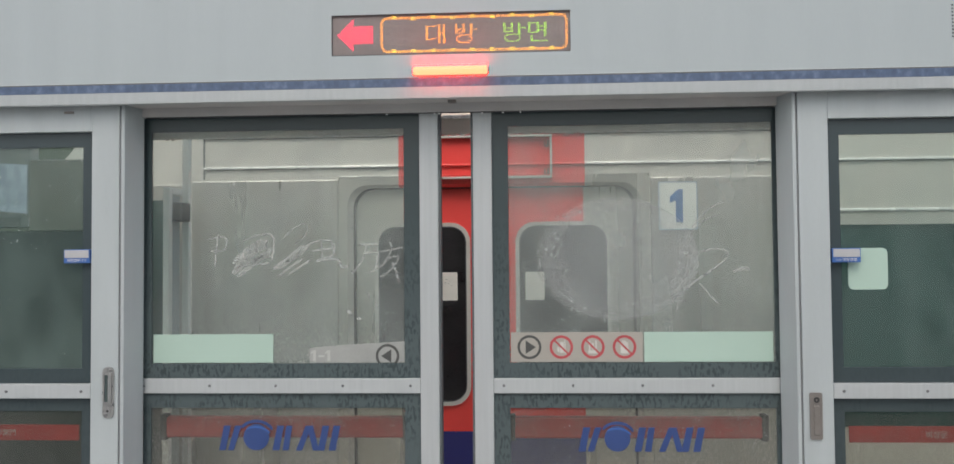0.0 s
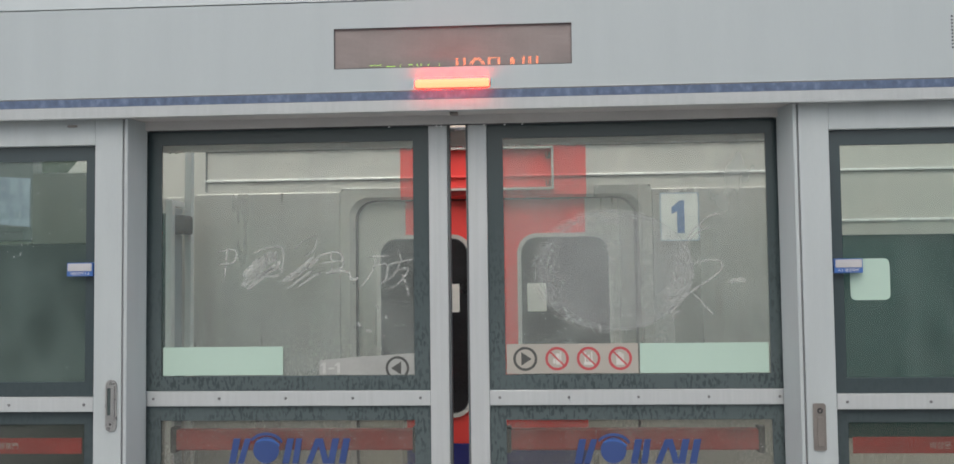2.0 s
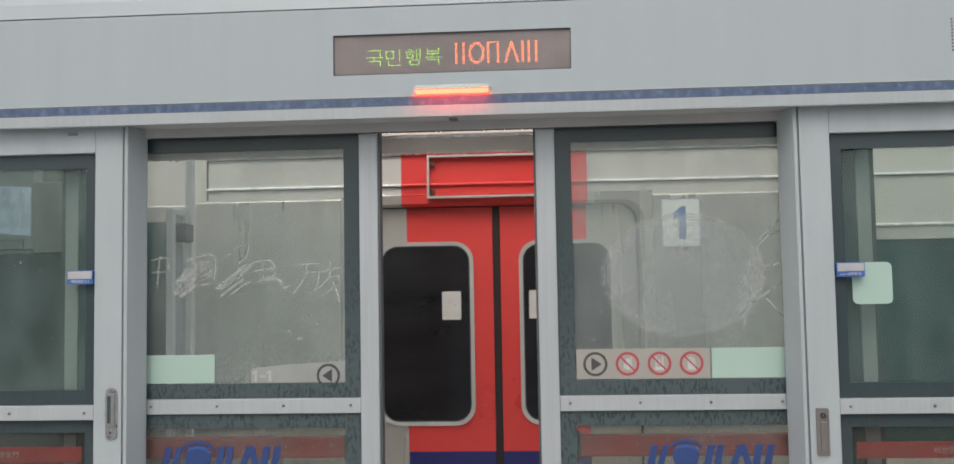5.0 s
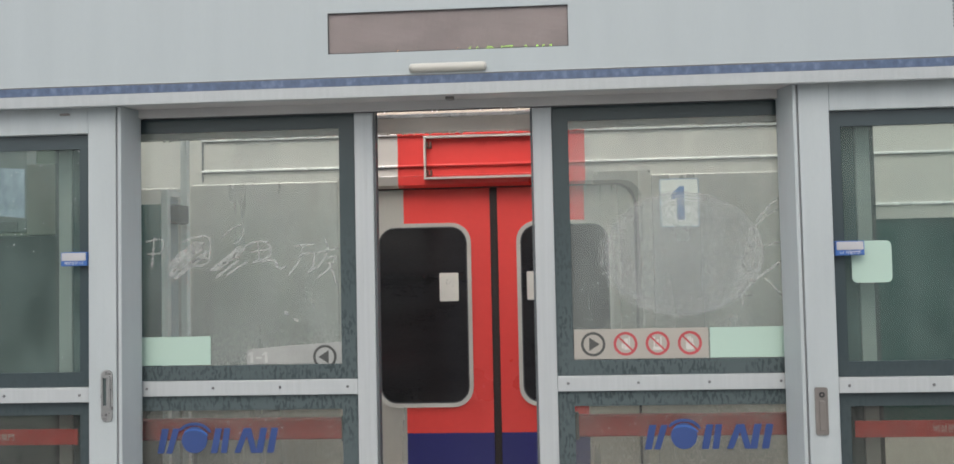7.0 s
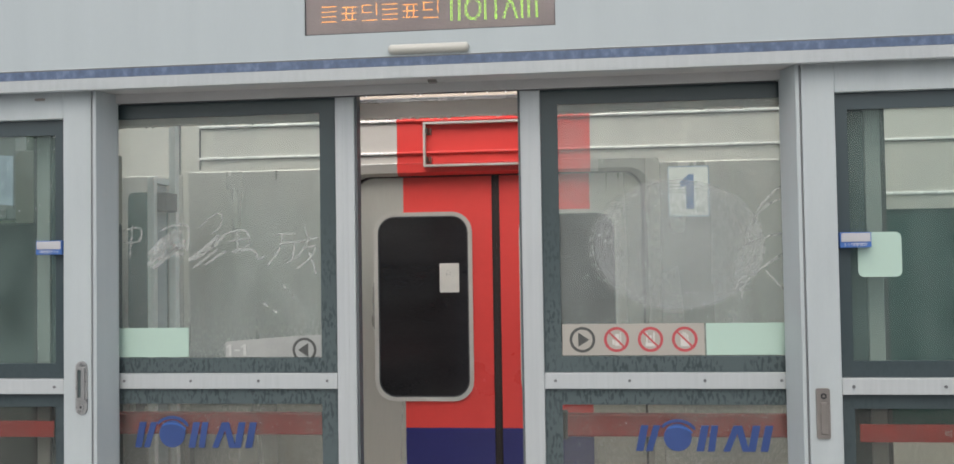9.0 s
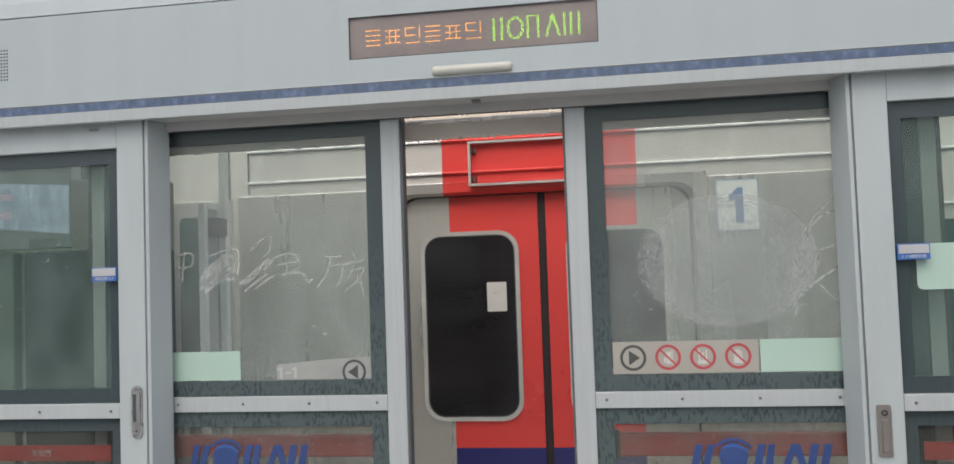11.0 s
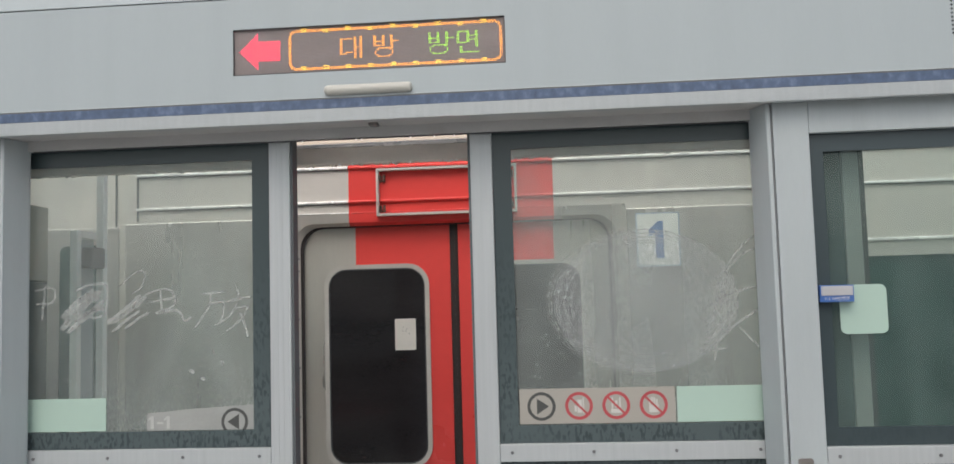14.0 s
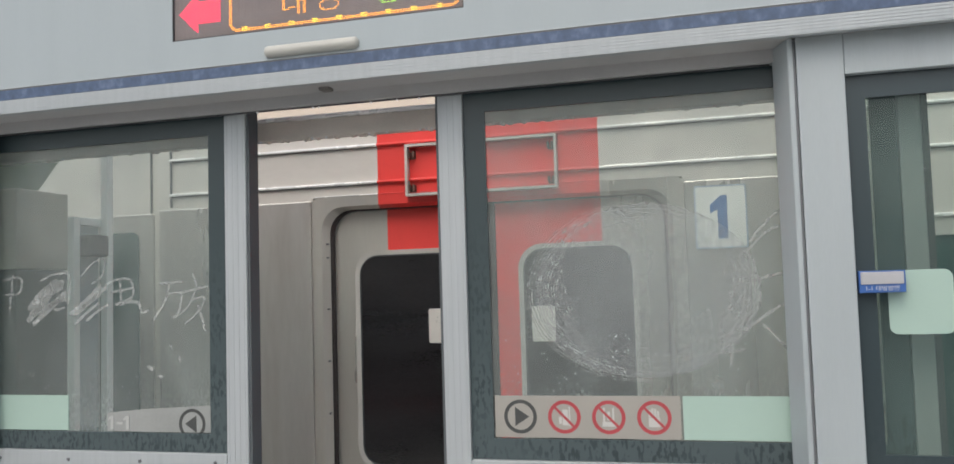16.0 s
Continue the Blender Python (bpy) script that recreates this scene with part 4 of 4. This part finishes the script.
# ---- beam behind the doors, on the track side ----
beam = thing("gutter_beam", "rain-wet grey gutter beam on the track side with drops", "beam", kind="structure")
part("beam_face", box(-5, 5, 0.28, 0.31, 2.085, 2.135, 0.003), BEAM, beam, "tan wet beam face")
part("beam_edge", box(-5, 5, 0.270, 0.31, 2.1355, 2.146, 0.0045), BRIGHT, beam, "bright metal edge")
bm = bmesh.new()
rnd = random.Random(21)
for k in range(150):
    x, w, h = rnd.uniform(-2.2, 2.2), rnd.uniform(0.003, 0.010), rnd.uniform(0.0015, 0.006)
    slab([(x - w, 2.0855), (x - w * 0.5, 2.085 - h), (x + w * 0.4, 2.085 - h * 0.8), (x + w, 2.0855)], 0.282, 0.30, bm)
part("wet_edge", bm, BEAM, beam, "ragged dripping lower edge")["kind"] = "stuff"
for x in (-0.93, -0.71, -0.42, -0.30, -0.15, -0.11, 0.01, 0.06, 0.15, 0.165, 0.18, 0.195, 0.27, 0.34, 0.36, 0.42, 0.43, 0.52, 0.71, 0.74, 0.93):
    bm = bmesh.new()
    bmesh.ops.create_uvsphere(bm, u_segments=8, v_segments=6, radius=0.0036, matrix=Matrix.Translation((x, 0.268, 2.0815)))
    part("hanging_drop", bm, PALE_DROP, beam, "hanging rain drop")

# ---- train car ----
TY = 1.17
train = thing("train_car", "stainless steel commuter train car with red and blue doors", "train")
RX0, RX1 = -0.332, 0.475
DX0, DX1, DZ1 = -0.558, 0.713, 1.995
part("side_wall", box(-1.25, DX0 - 0.036, TY, TY + 0.05, -0.2, 2.285), STEEL, train, "dull stainless steel side")
part("side_wall", box(DX1 + 0.036, 6, TY, TY + 0.05, 1.862, 2.285), STEEL, train, "dull stainless steel side")
part("side_wall", box(DX1 + 0.036, 1.40, TY, TY + 0.05, -0.2, 1.862), STEEL, train)
part("side_wall", box(1.40, 6, TY, TY + 0.05, -0.2, 0.95), STEEL, train)
part("upper_panel", box(DX0 - 0.036, RX0, TY, TY + 0.05, DZ1 + 0.036, 2.285), STEEL, train)
part("red_panel", box(RX0, RX1, TY, TY + 0.05, DZ1 + 0.036, 2.285), RED, train, "red painted panel over the door")
part("upper_panel", box(RX1, DX1 + 0.036, TY, TY + 0.05, DZ1 + 0.036, 2.285), STEEL, train)
bm = slab([(TY - 0.012, 2.287), (TY - 0.004, 2.30), (TY + 0.30, 2.73), (TY + 0.34, 2.73), (TY + 0.05, 2.287)], -1.58, 6)
for v in bm.verts:
    v.co = Vector((v.co.y, v.co.x, v.co.z))
part("roof_edge", bm, CREAM, train, "cream sloping roof edge")
# doorway surround with round upper corners
r = 0.085
inner = [(DX1, -0.2)] + [(DX1 - r + r * math.cos(radians(a)), DZ1 - r + r * math.sin(radians(a))) for a in range(0, 91, 15)] + [(RX1, DZ1), (RX0, DZ1)] + [(DX0 + r + r * math.cos(radians(a)), DZ1 - r + r * math.sin(radians(a))) for a in range(90, 181, 15)] + [(DX0, -0.2)]
ox0, ox1, oz, r = DX0 - 0.036, DX1 + 0.036, DZ1 + 0.036, 0.02
outer = [(ox1, -0.2)] + [(ox1 - r + r * math.cos(radians(a)), oz - r + r * math.sin(radians(a))) for a in range(0, 91, 15)] + [(RX1, oz), (RX0, oz)] + [(ox0 + r + r * math.cos(radians(a)), oz - r + r * math.sin(radians(a))) for a in range(90, 181, 15)] + [(ox0, -0.2)]
bm = bmesh.new()
deep = [(x + (0.023 if x < 0 else -0.023) * (abs(x - 0.0775) > 0.5), z - (0.012 if z > 1.9 else 0)) for x, z in inner]
fr = [[bm.verts.new((x, y, z)) for x, z in pts] for pts, y in ((outer, TY - 0.004), (inner, TY - 0.002), (deep, TY + 0.02), (deep, TY + 0.09))]
for a, b in zip(fr, fr[1:]):
    for i in range(len(outer) - 1):
        f = bm.faces.new((a[i], a[i + 1], b[i + 1], b[i]))
        f.material_index = 1 if RX0 - 0.01 < (outer[i][0] + outer[i + 1][0]) / 2 < RX1 + 0.01 and outer[i][1] > 1.9 else 0
part("doorway_surround", bm, [DOOR_STEEL, RED], train, "pressed metal doorway surround")
# rubber gasket; its dark top run doubles as painted shade below the lintel
seal = [(x + (0.007 if x < 0.0775 else -0.007) * (abs(x - 0.0775) > 0.45), z - (0.004 if z > 1.9 else 0)) for x, z in deep]
bm = bmesh.new()
fr = [[bm.verts.new((x, y, z)) for x, z in pts] for pts, y in ((deep, TY + 0.0215), (seal, TY + 0.0265), (seal, TY + 0.06))]
for a, b in zip(fr, fr[1:]):
    for i in range(len(deep) - 1):
        bm.faces.new((a[i], a[i + 1], b[i + 1], b[i]))
part("doorway_gasket", bm, DOOR_SEAL, train, "dark rubber gasket inside the doorway, its top also standing in for lintel shade")
for k in range(6):
    part("bolt", disc(DX0 + 0.017, (1.86, 1.81, 1.62, 1.43, 1.24, 1.05)[k], 0.0038, TY + 0.006, TY + 0.016, 8), SCREW, train)
# door leaves
DY = TY + 0.05
SEAM0, SEAM1 = 0.060, 0.093


def train_leaf(sx, name, x0, x1, wx0, wx1):
    d = part("door_leaf", box(x0, x1, DY + 0.03, DY + 0.05, -0.05, 2.02), STEEL, train, "sliding train door in red, blue and steel")
    wz0, wz1, rr = 1.034, 1.828, 0.085
    win_o, win_i = rrect(wx0 - 0.002, wx1 + 0.002, wz0 - 0.002, wz1 + 0.002, rr, 6), rrect(wx0 + 0.015, wx1 - 0.015, wz0 + 0.015, wz1 - 0.015, rr - 0.014, 6)
    rl, rh = (-0.318, SEAM0) if sx < 0 else (SEAM1, 0.470)
    sl, sh = (x0, -0.318) if sx < 0 else (0.470, x1)
    for nm, a, b, z0, z1, m in (("red_paint", rl, rh, 0.92, 2.02, RED), ("blue_paint", rl, rh, -0.05, 0.92, BLUE), ("steel_skin", sl, sh, -0.05, 2.02, DOOR_STEEL)):
        part(nm, box(a, b, DY, DY + 0.028, z0, z1), m, d)
    f = part("window_frame", ring(win_o, win_i, DY - 0.010, DY + 0.001, y_in=DY - 0.0085), TRIM, d, "silver rounded window frame")
    part("window_gasket", ring(win_i, rrect(wx0 + 0.020, wx1 - 0.020, wz0 + 0.020, wz1 - 0.020, rr - 0.019, 6), DY - 0.0075, DY - 0.0045), RUBBER, f, "thin black window gasket")
    part("window_pane", slab(win_i, DY - 0.004, DY + 0.0005), DARK_GLASS, f, "dark glass")
    return d


dl = train_leaf(-1, "left", DX0 - 0.03, SEAM0, -0.444, -0.027)
dr = train_leaf(1, "right", SEAM1, DX1 + 0.03, 0.175, 0.585)
part("door_rubber", box(SEAM0, SEAM1, DY - 0.004, DY + 0.02, -0.05, 2.02, 0.006), DOOR_SEAL, train, "dark rubber between the door leaves")
part("door_rubber", box((SEAM0 + SEAM1) / 2 - 0.002, (SEAM0 + SEAM1) / 2 + 0.002, DY - 0.007, DY - 0.003, -0.05, 2.02), DOOR_SEAL, train)
for d, x0 in ((dl, -0.165), (dr, 0.215)):
    n = part("paper_notice", slab(rrect(x0, x0 + 0.083, 1.489, 1.612, 0.006), DY - 0.0055, DY - 0.0042), PAPER, d, "white paper notice on the glass")
    bm = bmesh.new()
    rnd = random.Random(9)
    for k in range(6):
        disc(x0 + 0.03 + rnd.uniform(0, 0.03), 1.55 + rnd.uniform(0, 0.035), 0.0016, DY - 0.0062, DY - 0.0056, 6, bm)
    part("print_specks", bm, INK, n)
# ribs along the side, interrupted by paint colours
for z, h, d in ((2.213, 0.010, 0.014), (2.077, 0.010, 0.013), (2.034, 0.004, 0.005)):
    for x0, x1, m in ((-1.2 if h > 0.005 else DX0 - 0.03, RX0, BRIGHT), (RX0, RX1, RED), (RX1, 6, BRIGHT)):
        if h < 0.005 and x0 == RX1:
            continue
        part("rib", box(x0, x1, TY - d, TY, z - h / 2, z + h / 2, 0.0015 if h < 0.005 else 0.003), m, train, "" if m is RED else "bright pressed rib")
        if h > 0.005:
            # darker strip below each steel rib paints in the shade under it
            part("rib_joint", box(x0, x1, TY - 0.004, TY + 0.001, z - h / 2 - 0.004, z - h / 2 - 0.0002), RED if m is RED else RIB_SHADE, train, "" if m is RED else "thin dark strip standing in for shade under the rib")
# destination board frame with brackets
MY = TY - 0.03
f = part("board_frame", ring(rect(-0.216, 0.335, 2.016, 2.203), rect(-0.207, 0.326, 2.025, 2.194), MY, MY + 0.026), TRIM, train, "thin silver frame of a route board holder")
for x in (-0.204, 0.301):
    for z in (2.034, 2.154):
        bm = box(x, x + 0.006, MY + 0.004, TY, z, z + 0.024, 0.001)
        box(x + 0.013, x + 0.021, MY + 0.008, TY, z, z + 0.024, 0.001, bm=bm)
        box(x, x + 0.021, TY - 0.005, TY, z - 0.003, z + 0.004, bm=bm)
        part("bracket", bm, BRACKET, f, "small rusty bracket")
# pocket panels beside the doorway
part("pocket_panel", box(-1.245, -0.598, TY - 0.012, TY, -0.2, 2.020, 0.003), STEEL_PANEL, train, "smooth steel door pocket panel")
part("pocket_panel", box(0.753, 1.360, TY - 0.012, TY, -0.2, 2.012, 0.003), STEEL_PANEL, train, "smooth steel door pocket panel")
pl = part("number_plate", slab(rrect(0.785, 0.950, 1.785, 1.992, 0.008), TY - 0.018, TY - 0.0145), PLATE, train, "white plate with blue rim and car figure")
part("rim", ring(rrect(0.785, 0.950, 1.785, 1.992, 0.008), rrect(0.790, 0.945, 1.790, 1.987, 0.006), TY - 0.0188, TY - 0.0178), PALE_RIM, pl)
bm = slab([(0.857, 1.817), (0.888, 1.817), (0.888, 1.958), (0.868, 1.958), (0.834, 1.928), (0.834, 1.900), (0.857, 1.912)], TY - 0.0192, TY - 0.0178)
part("figure", bm, NUMBER, pl, "faded blue figure one")
# side windows
w = part("side_window", slab(rrect(1.42, 3.3, 0.95, 1.80, 0.07), TY + 0.005, TY + 0.02), SIDE_GLASS, train, "dark green tinted side window")
part("window_frame", ring(rect(1.40, 3.4, 0.95, 1.862), rect(1.42, 3.3, 0.95, 1.80), TY - 0.006, TY + 0.03), TRIM, w)
part("window_lip", box(1.40, 3.4, TY - 0.014, TY + 0.004, 1.856, 1.868, 0.003), BRIGHT, w, "bright folded lip over the window")
# cab end
part("cab_side", slab([(-1.25, -0.2), (-1.25, 2.75), (-1.58, 2.75), (-1.70, 2.28), (-1.93, 2.02), (-1.98, 1.7), (-2.0, -0.2)], TY + 0.004, TY + 0.06), STEEL, train, "dull grey sloping cab side")
part("body_gap", box(-1.290, -1.285, TY - 0.004, TY + 0.006, -0.2, 2.6), SEAM, train)
cd = part("cab_door", box(-1.62, -1.275, TY - 0.006, TY + 0.003, -0.1, 2.01, 0.003), STEEL_PANEL, train, "steel cab door")
part("cab_window", slab(rrect(-1.52, -1.34, 1.15, 1.94, 0.03), TY - 0.010, TY - 0.0055), SIDE_GLASS, cd, "dark cab door window")
part("gutter_line", box(-1.197, -1.193, TY - 0.010, TY + 0.003, 2.03, 2.6), SEAM, train)
part("roof", box(-1.6, 6, TY + 0.06, TY + 2.7, 2.70, 2.76), STEEL, train)
part("far_side", box(-1.9, 6, TY + 2.7, TY + 2.75, -0.2, 2.75), STEEL, train)

# ---- structure between platform and train ----
sp = thing("track_side_frame", "pale grey metal frame with black bracket beyond the screen doors", "frame")
part("post", box(-1.070, -1.044, 0.60, 0.63, -0.3, 2.30, 0.003), PALE_METAL, sp, "tall pale post")
part("post", box(-1.092, -1.066, 0.475, 0.503, -0.3, 1.938, 0.004), PALE_METAL, sp)
part("top_bar", box(-1.092, -1.066, 0.5035, 0.599, 1.914, 1.938, 0.003), PALE_METAL, sp)
part("infill", box(-1.088, -1.078, 0.5035, 0.599, -0.3, 1.9135), POST, sp, "grey infill panel")
part("bracket", box(-1.0775, -1.034, 0.506, 0.599, 1.815, 1.884, 0.008), DARK_HOLE, sp, "black bracket")
mon = thing("monitor_cabinet", "tan and dark green cabinet with a bluish screen beyond the glass", "cabinet")
part("cabinet", box(-1.82, -1.335, 0.53, 0.765, -0.3, 1.785, 0.006), mat("dark_cabinet_paint", (0.056, 0.070, 0.068), 0.4, vary=0.2, scale=3), mon, "dark green painted cabinet")
part("tan_panel", box(-1.624, -1.335, 0.53, 0.765, 1.786, 2.05, 0.004), mat("tan_panel_paint", (0.36, 0.34, 0.29), 0.5, vary=0.1), mon, "tan upper panel")
part("side_panel", box(-2.05, -1.885, 0.56, 0.75, -0.3, 1.79, 0.006), mat("pale_green_panel", (0.17, 0.20, 0.165), 0.5, vary=0.15), mon, "pale green side panel")
part("filler", box(-1.884, -1.821, 0.60, 0.75, -0.3, 1.785, 0.004), CABGREY, mon)
scr = part("screen_case", box(-2.10, -1.625, 0.535, 0.60, 1.80, 2.30, 0.004), mat("case_paint", (0.42, 0.43, 0.42), 0.5), mon)
part("screen", slab([(-2.06, 1.893), (-1.634, 1.850), (-1.634, 2.032), (-2.06, 2.06)], 0.531, 0.5345), glowing_picture("pale_blue_screen", (0.36, 0.40, 0.47), (0.66, 0.70, 0.78), 0.30), scr, "pale bluish lit screen")
part("screen_edge", slab([(-2.06, 1.884), (-1.630, 1.841), (-1.630, 1.850), (-2.06, 1.893)], 0.529, 0.5345), PALE, scr, "pale lower rim")
for px, pz, pw in ((-1.955, 1.915, 0.085), (-1.93, 1.985, 0.06)):
    part("pink_patch", box(px, px + pw, 0.5298, 0.5309, pz, pz + 0.026), glow("pink_picture_patch", (0.60, 0.45, 0.52), 0.28), scr, "pink picture patch")
for k in range(3):
    part("grey_patch", box(-1.80 + k * 0.052, -1.765 + k * 0.052, 0.5298, 0.5309, 1.882, 1.905), glow("grey_picture_patch", (0.42, 0.47, 0.52), 0.25), scr, "grey picture patch")
part("vent_plate", box(-1.80, -1.66, 0.531, 0.5348, 1.802, 1.836), CABGREY, scr)
tagged(obj("backdrop_trees", box(-60, 60, 24, 25, -1.2, 9), mat("far_dark_foliage", (0.055, 0.07, 0.05), 0.9, vary=0.5, scale=1.2)), "dark far band of trees beyond the track", "trees", kind="structure")


# ---- what moves ----
def leaf_rows(sx):
    """Half the gap between the leaves, second by second."""
    gap = ((0, 0.049), (0.1, 0.046), (0.2, 0.037), (0.3, 0.031), (0.4, 0.027), (0.5, 0.0235), (0.6, 0.0225), (1.0, 0.0225), (1.8, 0.0225), (1.9, 0.0235), (2.0, 0.0265), (2.1, 0.039), (2.2, 0.054), (2.3, 0.070), (2.4, 0.087), (2.5, 0.107), (2.6, 0.133), (2.7, 0.158), (2.8, 0.189), (2.9, 0.214), (3.0, 0.233), (3.1, 0.242), (3.2, 0.246), (3.4, 0.247), (10.0, 0.247), (16.0, 0.247))
    return [(t, pose(-(g - 0.0055 + 0.006 * g) if sx < 0 else g + 0.005 - 0.036 * g, 0, 0)) for t, g in gap]


def slide_rows(steps):
    return [(t, pose(0, 0, z)) for t, z in steps]


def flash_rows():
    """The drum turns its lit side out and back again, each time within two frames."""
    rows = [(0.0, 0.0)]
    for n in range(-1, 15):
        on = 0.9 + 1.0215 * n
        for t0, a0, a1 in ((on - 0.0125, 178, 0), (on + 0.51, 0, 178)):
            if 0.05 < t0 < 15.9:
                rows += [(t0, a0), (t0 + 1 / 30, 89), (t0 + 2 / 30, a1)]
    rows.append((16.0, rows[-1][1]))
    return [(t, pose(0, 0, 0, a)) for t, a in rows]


def motions():
    walk(left, leaf_rows(-1))
    walk(right, leaf_rows(1))
    H = 0.131
    walk(message_way, slide_rows(((0, 0), (0.76, 0), (0.86, -H), (12.1, -H), (12.3, -0.098), (12.5, -0.075), (12.8, -0.045), (13.0, -0.024), (13.3, 0), (16, 0))))
    walk(message_slogan, slide_rows(((0, -H), (1.5, -H), (1.7, -0.108), (1.8, -0.094), (2.0, -0.065), (2.3, -0.028), (2.6, -0.002), (2.7, 0), (6.06, 0), (6.16, -H), (16, -H))))
    walk(message_firm, slide_rows(((0, -H), (6.7, -H), (6.8, -0.107), (7.0, -0.082), (7.2, -0.055), (7.5, -0.02), (7.8, 0), (11.0, 0), (11.1, -H), (16, -H))))
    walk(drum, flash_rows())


motions()
